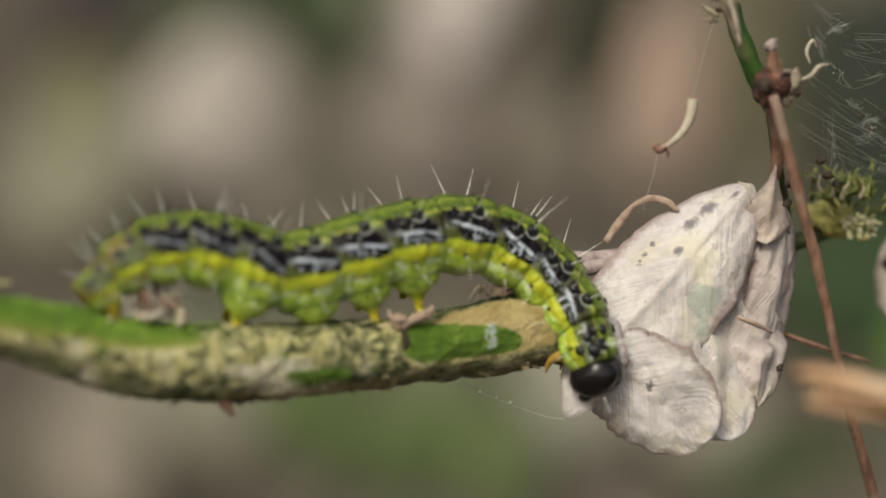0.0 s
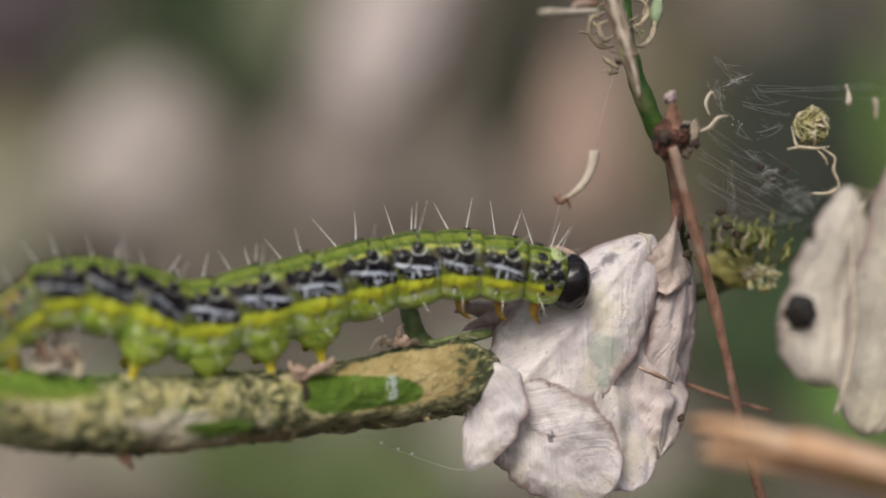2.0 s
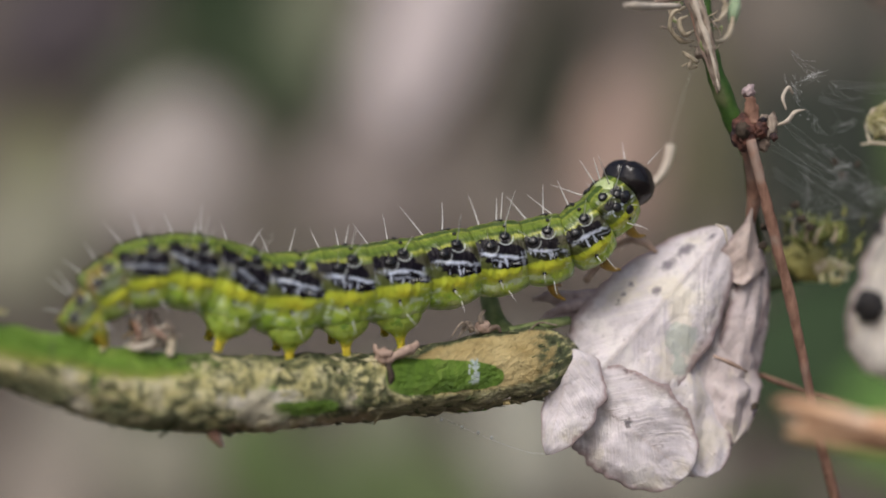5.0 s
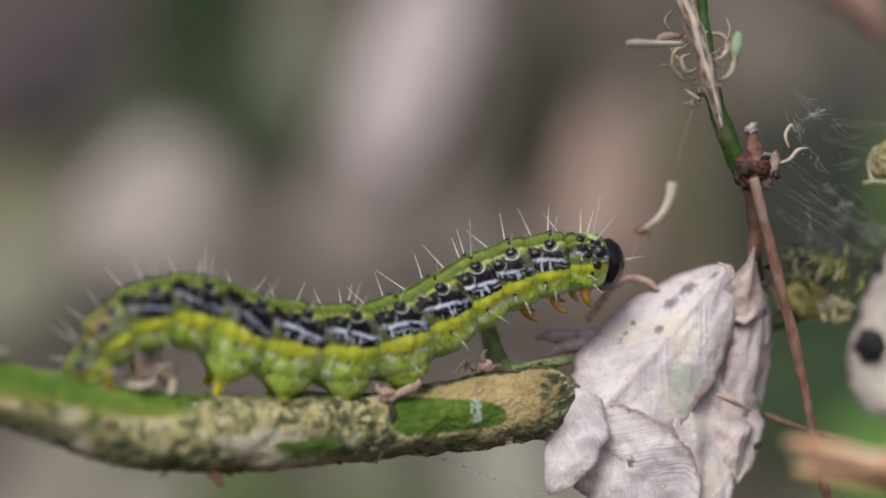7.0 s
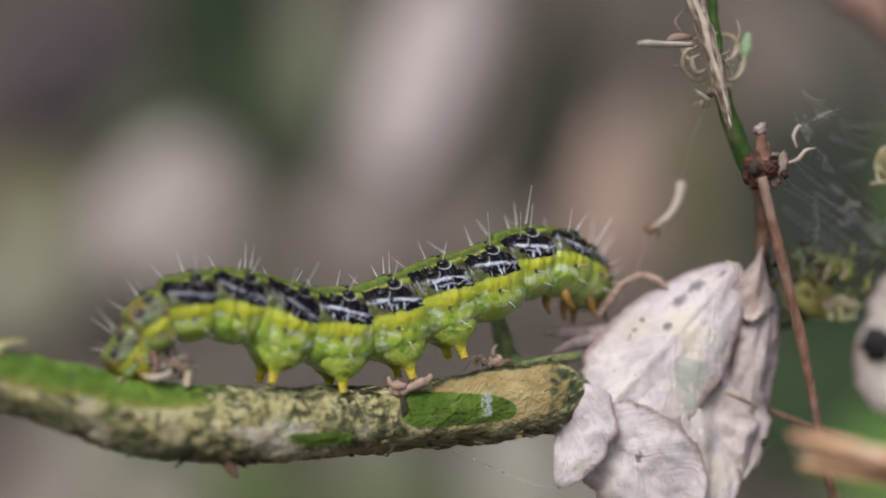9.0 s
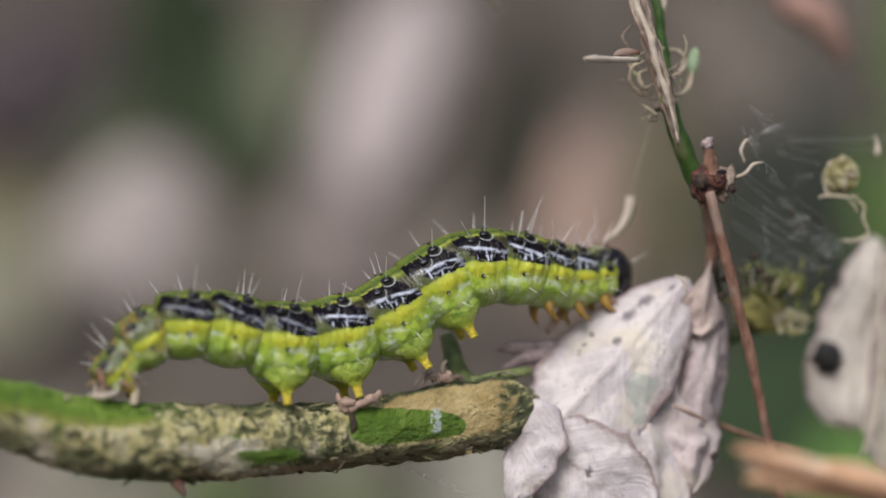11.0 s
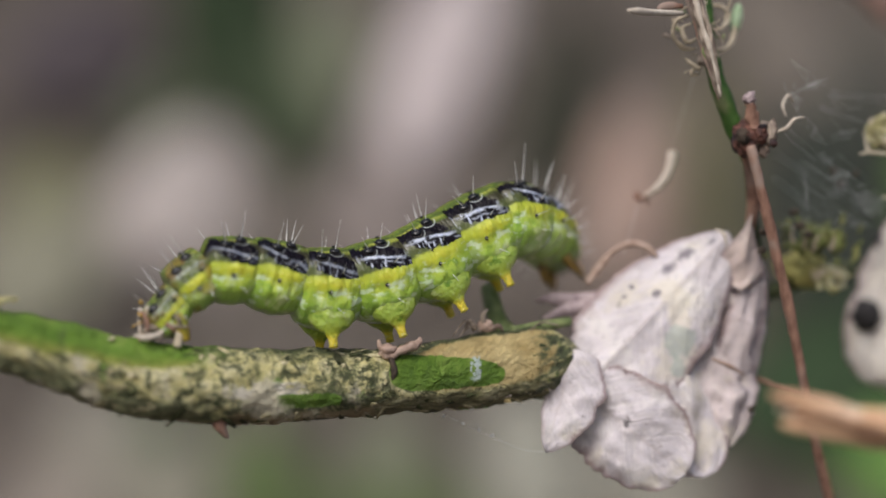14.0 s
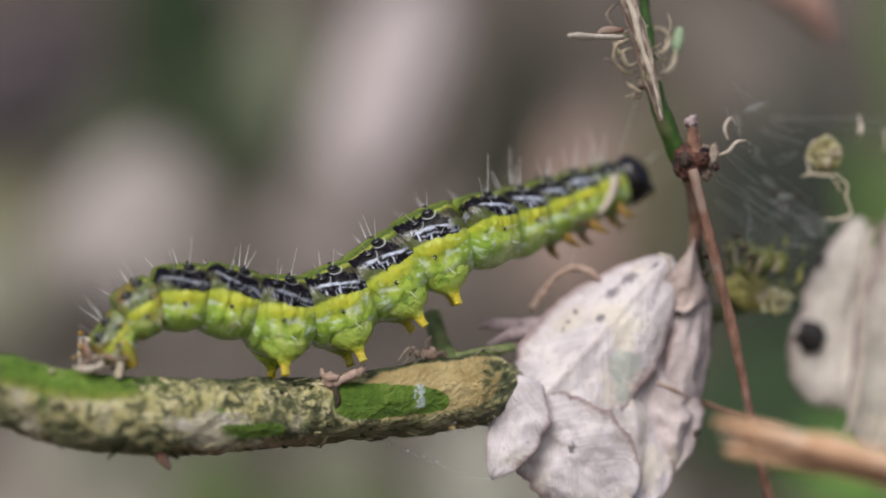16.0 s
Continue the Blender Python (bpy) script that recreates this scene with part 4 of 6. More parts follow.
debris = thing("leaf_scraps", "brown and straw-coloured dry scraps stuck on the twig", "debris")
for pts, r, m in (([(-18.02, -9.21, -7.60), (-17.19, -8.98, -7.35), (-16.28, -8.41, -7.08)], [0.12, 0.28, 0.14], M_GREY), ([(-17.56, -9.22, -8.19), (-16.82, -8.53, -7.50), (-16.11, -7.64, -6.62)], [0.1, 0.2, 0.08], M_BARK),
                  ([(-15.87, -8.75, -8.55), (-15.78, -8.71, -7.89), (-15.78, -8.71, -7.29)], [0.2, 0.28, 0.24], M_STRAW), ([(-18.31, -8.03, -6.77), (-17.43, -8.17, -7.52), (-16.06, -8.02, -8.06)], [0.08, 0.16, 0.08], M_FRASS),
                  ([(-16.93, -8.97, -8.20), (-16.64, -7.65, -6.95), (-16.94, -7.38, -5.97)], [0.1, 0.12, 0.05], M_GREY), ([(-18.40, -9.76, -7.83), (-17.62, -9.75, -7.96), (-16.69, -9.28, -7.72)], [0.08, 0.22, 0.1], M_FLAKE)):
    part("scrap", tube(pts, r, 7, 4, 0.06, flat=0.6), m, debris)


rnd = random.Random(31)
for k in range(16):
    c = Vector((-16.92, -8.57, -7.37)) + Vector((rnd.gauss(0, 0.8), rnd.gauss(0, 0.5), rnd.gauss(0, 0.35)))
    d = Vector((rnd.gauss(0, 0.6), rnd.gauss(0, 0.2), rnd.gauss(0, 0.35)))
    part("scrap", tube([c - d, c + Vector((0, 0, rnd.uniform(-0.15, 0.2))), c + d], [0.05, rnd.uniform(0.08, 0.2), 0.05], 6, 4, 0.1, 2.0, flat=0.6), (M_GREY, M_FLAKE, M_BARK, M_FRASS)[k % 4], debris)


for k in range(14):
    c = Vector((-17.7, -8.7, -6.75)) + Vector((rnd.gauss(0, 0.5), rnd.gauss(0, 0.35), rnd.gauss(0, 0.55)))
    d = Vector((rnd.gauss(0.2, 0.4), rnd.gauss(0, 0.2), rnd.gauss(0.25, 0.4)))
    part("scrap", tube([c - d * 0.7, c + Vector((rnd.gauss(0, 0.1), 0, rnd.gauss(0, 0.1))), c + d * 0.7], [0.05, rnd.uniform(0.10, 0.24), 0.06], 7, 4, 0.14, 2.0, flat=0.7), (M_BARK, M_FLAKE, M_GREY, M_CLASPER)[k % 4], debris)


# ---- the bleached leaf cluster ----
def build_cluster():
    c = thing("dry_leaf_cluster", "bleached papery dead leaves bunched on a stalk", "dead leaves")
    part("stalk", tube([(19.24, 1.00, 4.02), (19.67, 1.80, 2.70), (19.92, 2.60, 1.11), (19.67, 3.00, -0.83)], [0.5, 0.5, 0.55, 0.3], 10, 5, 0.08), M_BARK, c, "brown stalk")
    part("leaf", blade((18.38, 3.20, -1.07), (8.56, 0.50, -11.71), 8.1, (-0.15, -1, 0.10), cup=0.25, fold=1.3, bend=0.5, crease=1.0, rib=0.7, wave=0.5, ragged=0.07, peak=0.60, full=0.44, uneven=0.06, nu=60, nv=40, seed=1), M_PAPER_SPOT, c)
    part("leaf", blade((8.45, 0.50, -8.68), (6.54, -1.20, -15.13), 3.9, (-0.25, -1, 0), cup=0.25, fold=0.35, crease=1.0, rib=0.5, wave=0.4, ragged=0.16, peak=0.36, full=0.6, curl=-0.2, uneven=0.38, nu=40, nv=24, seed=2), M_PAPER, c)
    part("leaf", blade((8.18, 1.20, -10.75), (15.54, 0.20, -16.54), 6.9, (0.05, -1, -0.1), cup=0.35, fold=-0.2, bend=0.3, crease=0.55, rib=0.4, wave=0.45, ragged=0.12, peak=0.52, full=0.42, nu=50, nv=34, seed=3), M_PAPER, c)
    part("leaf", blade((14.90, 2.20, -7.99), (16.81, 1.40, -16.87), 5.2, (0.3, -1, 0), cup=0.2, fold=0.6, crease=1.3, rib=0.5, wave=0.6, ragged=0.10, peak=0.6, full=0.42, nu=36, nv=20, seed=4), M_PAPER, c)
    part("leaf", blade((20.29, 4.60, -2.31), (18.64, 3.60, -13.84), 3.6, (0.5, -1, 0), cup=0.5, crease=1.3, rib=0.5, wave=0.5, ragged=0.10, nu=44, nv=22, seed=5), M_PAPER_PINK, c)
    part("leaf", blade((20.32, 4.20, -2.29), (15.91, 3.00, -11.08), 5.4, (0.25, -1, 0.1), cup=0.2, fold=0.5, crease=1.3, rib=0.5, wave=0.9, ragged=0.12, nu=48, nv=30, seed=6), M_PAPER_PINK, c)
    part("leaf", blade((20.04, 2.40, 1.71), (19.08, 2.60, -4.77), 3.5, (0.25, -1, 0), cup=0.15, fold=0.4, crease=0.9, rib=0.7, wave=0.35, ragged=0.12, peak=0.80, full=0.8, nu=36, nv=18, seed=7), M_PAPER_TAN, c, "tan sheath leaf")
    part("leaf", blade((18.27, 3.40, -6.51), (18.51, 2.60, -14.96), 4.6, (0.35, -1, 0), cup=0.2, fold=0.3, crease=1.3, rib=0.5, wave=0.8, ragged=0.18, nu=44, nv=26, seed=8), M_PAPER_PINK, c)
    part("curled_strip", tube([(9.21, 3.60, -4.56), (9.98, 3.80, -3.57), (10.89, 3.80, -2.40), (12.09, 3.60, -1.87), (13.11, 3.50, -2.13), (13.77, 3.40, -2.71)], [0.22, 0.24, 0.22, 0.18, 0.15, 0.08], 8, 5, 0.12, flat=0.4), M_PINK, c, "curled brown strip")
    for pts in ([(10.05, 3.80, -5.60), (8.16, 3.60, -5.74), (6.78, 3.40, -5.52), (5.80, 3.30, -5.73)], [(9.96, 3.60, -5.96), (7.96, 3.20, -6.23), (6.33, 3.00, -6.87)], [(9.62, 3.80, -6.18), (7.79, 3.40, -6.81), (6.89, 3.40, -6.96)]):
        part("shrivelled_tip", tube(pts, [0.7, 0.6, 0.38, 0.1][-len(pts):] if len(pts) == 4 else [0.6, 0.42, 0.1], 8, 5, 0.12, flat=0.4), M_PURPLE, c, "shrivelled purplish tip")
    part("sliver", tube([(17.20, 1.40, -9.18), (18.26, 1.60, -9.62), (19.44, 2.20, -10.25)], [0.1, 0.16, 0.1], 6, 4, 0.06), M_PINK, c)
    part("sliver", tube([(17.32, 1.50, -0.85), (17.85, 1.20, -1.19), (18.06, 1.30, -2.18)], [0.06, 0.13, 0.05], 6, 4, 0.03), M_FLAKE, c)
    return c


build_cluster()


# ---- the leaves beyond, with a mould hole ----
def build_side_leaves():
    a = thing("dry_leaf", "bleached papery leaf with a black mould spot", "dead leaf")
    part("blade", blade((32.88, 15.50, 1.85), (30.60, 14.20, -11.75), 6.4, (-0.1, -1, 0), cup=0.35, crease=1.4, rib=0.5, wave=0.7, ragged=0.14, peak=0.70, full=0.30, uneven=-0.08, nu=56, nv=36, seed=11), M_PAPER_GREY, a)
    part("spot", blob((29.08, 13.10, -6.56), (1.05, 0.85, 1.15), 0.25, 2.0, turn=10), M_STAIN, a, "black fuzzy mould spot")
    part("spot", blob((28.39, 13.60, -7.37), (0.3, 0.5, 0.3), 0.3, 2.0), M_STAIN, a, "small black mould speck")
    part("spot", blob((29.91, 13.80, -1.11), (0.34, 0.5, 0.28), 0.3), M_STAIN, a, "small black mould speck")
    part("stalk", tube([(31.79, 15.40, 1.45), (33.11, 17.00, 1.62), (36.99, 18.00, 0.61), (56, 20, -3)], [0.12, 0.14, 0.2, 0.4], 8, 4, 0.05), M_GREY, a)
    b = thing("dry_leaf", "long grey papery leaf with a torn edge", "dead leaf")
    part("blade", blade((41.70, 12.50, 12.09), (32.74, 10.50, -14.61), 7.7, (-0.40, -1, 0), cup=0.35, crease=1.6, rib=1.0, wave=0.7, ragged=0.07, pleat=0.28, full=0.42, nu=60, nv=48, seed=12), M_PAPER_BIG, b)
    part("rolled_edge", tube([(33.36, 9.60, 1.82), (32.16, 9.40, -0.75), (31.92, 9.20, -3.70), (32.07, 9.10, -6.83), (31.68, 9.10, -9.97), (30.72, 9.20, -13.12)], [0.08, 0.16, 0.14, 0.17, 0.26, 0.10], 8, 8, 0.10, 1.6, flat=0.5), M_FLAKE, b, "pale rolled edge")
    part("stalk", tube([(37.71, 12.00, 7.57), (39.65, 12.00, 4.36), (60, 14, -3)], [0.4, 0.4, 0.5], 8, 4, 0.05), M_BARK, b)


build_side_leaves()


# ---- upright stem, node and dead twig ----
def build_stem():
    s = thing("green_stem", "upright dark green stem with withered tendrils", "stem")
    part("stem", tube([(19.37, 1.60, 3.17), (19.12, 1.40, 3.95), (18.43, 1.00, 5.53), (17.45, 0.80, 8.00), (16.73, 1.00, 10.67), (16.47, 1.50, 13.55), (16.21, 2.00, 16.46), (15.49, 3.00, 19.81), (14.54, 6.00, 27.20), (14.72, 20.00, 53.94)],
                      [0.3, 0.42, 0.60, 0.60, 0.5, 0.38, 0.34, 0.34, 0.4, 0.5], 20, 8, 0.12, 1.4), M_STEM, s)
    part("stem_base", tube([(21.21, 8.50, -5.38), (20.41, 6.00, -1.06), (19.66, 3.00, 1.47), (19.29, 1.60, 3.42)], [0.45, 0.34, 0.28, 0.3], 12, 6, 0.08), M_OLD, s, "dark dead base of the stem")
    needle = part("dead_shoot", tube([(14.06, -0.50, 19.32), (14.69, -1.20, 16.09), (15.45, -1.60, 13.60), (16.20, -1.70, 10.99), (16.77, -1.60, 8.91), (17.17, -1.50, 7.35)], [0.45, 0.5, 0.52, 0.48, 0.3, 0.06], 10, 6, 0.14, 2.0, flat=0.7), M_GREY, s, "grey fibrous dead shoot")
    core = spline([(14.06, -0.50, 19.32), (14.69, -1.20, 16.09), (15.45, -1.60, 13.60), (16.20, -1.70, 10.99), (16.77, -1.60, 8.91), (17.17, -1.50, 7.35)], 8)
    for k in range(7):
        strand = []
        for j, p in enumerate(core):
            ang = 0.015 * j + k * 0.9 + 0.5 * noise.noise(Vector((k * 3.1, j * 0.12, 0)))
            r = (0.42 + 0.12 * noise.noise(Vector((k * 5.7, j * 0.2, 4)))) * (1 - 0.85 * (j / len(core)) ** 2)
            strand.append(p + Vector((math.cos(ang) * r, math.sin(ang) * r, 0.15 * math.cos(ang))))
        part("fibre", tube(strand, [0.20] * (len(strand) - 12) + [0.15, 0.14, 0.13, 0.12, 0.11, 0.1, 0.09, 0.08, 0.07, 0.06, 0.05, 0.03], 6, 2, 0.09, 2.0), (M_STRAW, M_FRASS, M_FLAKE, M_BARK, M_GREY, M_FLAKE, M_GREY)[k], needle)
    part("straw", tube([(14.71, -2.00, 12.59), (12.86, -4.00, 12.41), (11.62, -5.60, 12.30), (10.97, -6.20, 12.28)], [0.16, 0.2, 0.24, 0.08], 8, 5, 0.03), M_FLAKE, s, "pale straw-like point")
    part("straw", tube([(14.73, -1.80, 13.10), (13.72, -2.20, 13.06), (13.08, -2.40, 12.83)], [0.2, 0.24, 0.06], 8, 5, 0.10, 2.0, flat=0.4), M_BARK, s)
    for pts in ([(15.22, -0.50, 12.66), (14.44, -0.60, 12.30), (14.25, -0.40, 11.34), (14.92, 0.00, 10.66), (15.79, 0.20, 10.61)],
                [(16.26, 2.50, 13.22), (17.16, 2.80, 13.68), (17.90, 3.00, 13.48), (18.12, 3.00, 12.83), (17.63, 2.50, 12.07)],
                [(18.63, 3.60, 12.45), (18.41, 3.00, 11.47), (17.78, 2.00, 10.75), (17.01, 1.00, 10.67)],
                [(16.05, 0.00, 9.26), (15.39, -0.20, 9.67), (15.03, -0.30, 9.94)], [(16.02, 0.40, 9.00), (15.51, 0.20, 8.99), (15.70, 0.00, 9.47)],
                [(15.91, 0.00, 11.30), (15.16, -0.40, 10.98), (14.81, -0.40, 11.83), (15.38, -0.30, 12.12)]):
        part("tendril", tube(pts, [0.10] + [0.15] * (len(pts) - 2) + [0.07], 8, 5, 0.07, 2.2, flat=0.6), M_TENDRIL, s, "curled dry tendril")
    frail = random.Random(77)
    for k in range(22):
        c = Vector((16.2 + frail.gauss(0, 0.9), 0.6 + frail.gauss(0, 0.6), 11.9 + frail.gauss(0, 1.0)))
        d = Vector((frail.gauss(0, 0.4), frail.gauss(0, 0.3), frail.gauss(0, 0.5)))
        part("tendril", tube([c - d, c + Vector((frail.gauss(0, 0.3), 0, frail.gauss(0, 0.3))), c + d, c + d * 0.6 + Vector((frail.gauss(0, 0.4), 0, frail.gauss(0, 0.3)))], [0.03, 0.08, 0.07, 0.02], 6, 4, 0.05, 2.4), (M_TENDRIL, M_GREY, M_SHOOT)[k % 3], s)
    part("bud", blob((18.73, 3.80, 12.91), (0.38, 0.35, 1.05), 0.12, turn=8), simple("pale_green_bud", (0.20, 0.30, 0.16), (0.40, 0.50, 0.33), 1.0, 0.5, 0.05), s, "pale green bud")
    part("flake", blob((16.61, 2.00, 16.79), (0.25, 0.2, 0.75), 0.35), M_FLAKE, s)
    part("flake", blob((16.16, 0.20, 9.86), (0.3, 0.25, 0.4), 0.4), M_GREY, s)
    n = part("node", blob((18.92, -0.30, 4.80), (0.88, 0.80, 1.15), 0.2, 1.4, 4, turn=-8), M_NODE, s, "dark red knobbly node")
    part("scale", blob((18.72, -0.95, 4.95), (0.42, 0.3, 0.55), 0.5, 2.0, 3), M_FRASS, n, "blackish dry scale")
    part("scale", blob((19.78, -0.50, 5.10), (0.55, 0.6, 0.62), 0.3, 1.8, 4), M_NODE, n)
    part("stub", tube([(19.51, -0.40, 5.47), (19.32, -0.50, 6.35), (19.17, -0.60, 7.11)], [0.5, 0.36, 0.30], 12, 6, 0.22, 2.6), M_BARK, n)
    part("stub_tip", blob((19.12, -0.70, 7.39), (0.38, 0.36, 0.40), 0.6, 2.4), M_PURPLE, n)
    part("scale", blob((20.51, -0.30, 5.22), (0.46, 0.4, 0.80), 0.4, 2.0, turn=10), M_GREY, n)
    part("scale", blob((20.10, -0.20, 4.18), (0.42, 0.4, 0.5), 0.35), M_GREY, n)
    rnd = random.Random(21)
    for k in range(9):
        c = Vector((19.51, -0.40, 4.85)) + Vector((rnd.gauss(0, 0.55), -rnd.uniform(0.1, 0.6), rnd.gauss(0, 0.6)))
        part("scale", blob(c, [rnd.uniform(0.1, 0.3) for _ in range(3)], 0.6, 2.0, 2, rnd.uniform(0, 90)), (M_NODE, M_NODE, M_FRASS, M_NODE, M_GREY)[k % 5], n)
    part("thread", tube([(20.88, -0.20, 5.31), (21.55, -0.40, 5.58), (22.01, -0.60, 6.13), (22.67, -0.40, 6.28)], [0.1, 0.16, 0.16, 0.06], 6, 5, 0.03), M_FLAKE, n)
    part("thread", tube([(21.63, 0.60, 6.33), (21.42, 0.60, 7.10), (21.77, 0.60, 7.74), (22.09, 0.80, 7.33)], [0.06, 0.12, 0.12, 0.05], 6, 5, 0.03), M_FLAKE, n)
    part("dead_twig", tube([(19.21, -0.80, 4.41), (19.63, -0.80, 2.66), (20.57, -0.40, -0.67), (21.71, 0.20, -4.90), (22.69, 1.00, -8.83), (23.49, 2.00, -12.10), (24.83, 4.00, -16.62), (31.18, 12.00, -36.65)], [0.32, 0.33, 0.34, 0.33, 0.32, 0.31, 0.32, 0.4], 10, 7, 0.09, 1.6), M_BARK, s, "thin red-brown dead twig")
    part("dead_twig", tube([(17.32, 4.40, -9.10), (18.95, 4.80, -9.86), (20.98, 5.40, -10.79), (23.56, 6.00, -11.74), (26.15, 6.60, -12.54)], [0.1, 0.15, 0.16, 0.14, 0.08], 8, 5, 0.04), M_BARK, s, "thin brown dead twig")


build_stem()

# split dead branch lying across in front, its end splintered
stub = thing("split_branch", "orange-brown dead branch with a splintered end", "branch")
part("wood", tube([(19.39, -21.50, -11.18), (22.74, -21.50, -11.72), (28.14, -22.00, -12.81), (70, -24, -24), (180, -30, -120), (300, -40, -300)], [0.55, 0.95, 1.05, 1.5, 3, 4], 20, 8, 0.16, 0.8), M_SPLIT, stub)
for pts, r in (([(17.88, -21.80, -10.13), (19.04, -21.80, -10.25), (21.17, -21.80, -10.73), (23.61, -21.80, -11.39)], [0.2, 0.45, 0.5, 0.4]), ([(18.49, -21.80, -11.71), (19.32, -22.00, -11.75), (21.14, -22.00, -12.05), (23.57, -22.00, -12.53)], [0.12, 0.38, 0.5, 0.4]),
               ([(18.34, -21.30, -10.90), (20.01, -21.40, -11.01), (22.76, -21.40, -11.42)], [0.14, 0.4, 0.4])):
    part("splinter", tube(pts, r, 10, 6, 0.08), M_SPLIT, stub)

# dark rods laid on the wood stand for the shade inside the split
for pts, r in (([(19.3, -22.5, -11.10), (22.0, -22.6, -11.60), (26.0, -23.0, -12.50), (36.0, -23.6, -14.90)], [0.10, 0.24, 0.34, 0.40]), ([(21.5, -22.7, -12.25), (25.0, -23.0, -12.95), (31.0, -23.4, -14.30)], [0.06, 0.18, 0.24])):
    part("dark_cleft", tube(pts, r, 10, 6, 0.10), M_CLEFT, stub, "dark brown rod standing for the shade in the split")

# two dead stems further back, arching over from the ground
arch = thing("dead_stem", "dull pink-brown dead stem arching down", "stem")
part("stem", tube([(35.44, 40.00, 16.60), (33.52, 40.00, 19.81), (30.94, 41.00, 25.45), (40, 45, 60), (90, 60, 90), (220, 80, -20), (260, 90, -300)], [0.5, 1.5, 1.4, 1.2, 1.2, 1.6, 2], 12, 7, 0.12), simple("pink_brown_stem", (0.26, 0.15, 0.12), (0.42, 0.27, 0.22), 1.0, 0.7, 0.1), arch)
arch = thing("dead_stem", "thin brown dead stem hanging down", "stem")
part("stem", tube([(6.69, 18.00, 18.03), (6.12, 18.00, 19.68), (5.60, 18.00, 23.11), (10, 22, 60), (60, 60, 110), (200, 110, 0), (230, 120, -300)], [0.2, 0.6, 0.4, 0.5, 0.7, 1.4, 2], 10, 7, 0.08), M_GREY, arch)


# ---- lichen tufts, husk and silk ----
def build_bits():
    h = thing("seed_husk", "pale yellow crumbling husk on the twig", "husk")
    part("body", blob((24.08, 9.20, -3.53), (1.7, 1.0, 1.15), 0.5, 1.1, 4), simple("olive_husk", (0.20, 0.18, 0.04), (0.46, 0.42, 0.16), 1.0, 0.7, 0.1), h)
    rnd = random.Random(7)
    for k in range(60):
        a, r = rnd.uniform(0, 6.28), rnd.uniform(0.1, 1.05) ** 0.7
        c = Vector((25.81, 7.90, -4.00)) + Vector((r * math.cos(a) * 1.3, rnd.uniform(-0.6, 0.4), r * math.sin(a) * 0.85))
        part("crumb", blob(c, [rnd.uniform(0.09, 0.24) for _ in range(3)], 0.5, 2.0, 2, rnd.uniform(0, 90)), M_LICHEN if k % 4 else M_STRAW, h)
    g = thing("lichen_tuft", "yellow-grey lichen tuft hanging in silk", "lichen")
    hub = Vector((28.63, 5.00, 5.70))
    part("core", blob(hub, (0.80, 0.5, 0.95), 0.6, 2.2, 4), M_MOULD, g)
    for k in range(60):
        # dry fibres wound round the tuft
        a, tilt, start = rnd.uniform(0, 6.28), rnd.gauss(0, 0.9), rnd.uniform(0, 6.28)
        pts = []
        for j in range(6):
            q = start + j * 0.38
            v = Vector((math.cos(q) * math.cos(tilt), math.cos(q) * math.sin(tilt) * 0.5 + math.sin(q) * math.cos(a), math.sin(q) * math.sin(a) + 0.5 * math.cos(q) * math.sin(tilt)))
            v = v.normalized() * rnd.uniform(0.82, 1.18)
            pts.append(hub + Vector((v.x * 0.98, v.y * 0.62, v.z * 1.10)))
        part("fibre", tube(pts, [0.02, 0.05, 0.08, 0.07, 0.05, 0.02], 6, 3, 0.07, 2.4, flat=0.6), (M_LICHEN, M_STRAW, M_LICHEN, M_MOULD)[k % 4], g)
    for pts in ([(27.08, 5.00, 4.24), (27.81, 4.80, 4.38), (28.82, 4.80, 4.28), (29.76, 5.00, 4.41)], [(29.12, 4.80, 4.36), (29.99, 4.60, 3.70), (29.97, 4.80, 2.90), (30.33, 5.00, 1.88), (29.66, 5.20, 1.45), (28.68, 5.40, 1.43)], [(28.92, 4.80, 4.22), (29.37, 4.80, 3.71), (29.60, 5.00, 3.27)], [(27.36, 5.00, 5.72), (27.61, 4.80, 4.55), (28.17, 4.80, 4.23)]):
        part("strand", tube(pts, [0.05] + [0.10] * (len(pts) - 2) + [0.04], 8, 5, 0.05, 2.0), M_STRAW, g)
    k = thing("curled_scrap", "curled pale leaf scrap hanging on silk", "leaf scrap")
    part("curl", tube([(14.96, 6.70, 4.33), (14.84, 6.60, 3.46), (14.36, 6.50, 2.38), (13.56, 6.50, 1.59), (12.84, 6.50, 1.16)], [0.32, 0.3, 0.24, 0.17, 0.1], 10, 6, 0.03, flat=0.6), M_FLAKE, k)
    part("curl_foot", tube([(13.19, 6.40, 1.30), (12.75, 6.20, 1.09), (12.50, 6.20, 1.38), (12.75, 6.30, 1.53)], [0.12, 0.2, 0.2, 0.08], 8, 4, 0.03), M_BARK, k, "brown curled foot")
    part("curl_foot", tube([(13.20, 6.50, 1.23), (13.35, 6.60, 0.87), (13.27, 6.60, 0.58)], [0.1, 0.1, 0.04], 6, 4, 0.02), M_BARK, k)
    part("silk", tube([(14.89, 6.70, 4.33), (16.16, 5.00, 9.16), (17.61, 3.00, 12.22)], [0.006] * 3, 4, 3), M_SILK, k)
    part("silk", tube([(12.75, 6.30, 1.09), (12.17, 5.00, -0.82), (11.58, 4.00, -2.58)], [0.006] * 3, 4, 3), M_SILK, k)
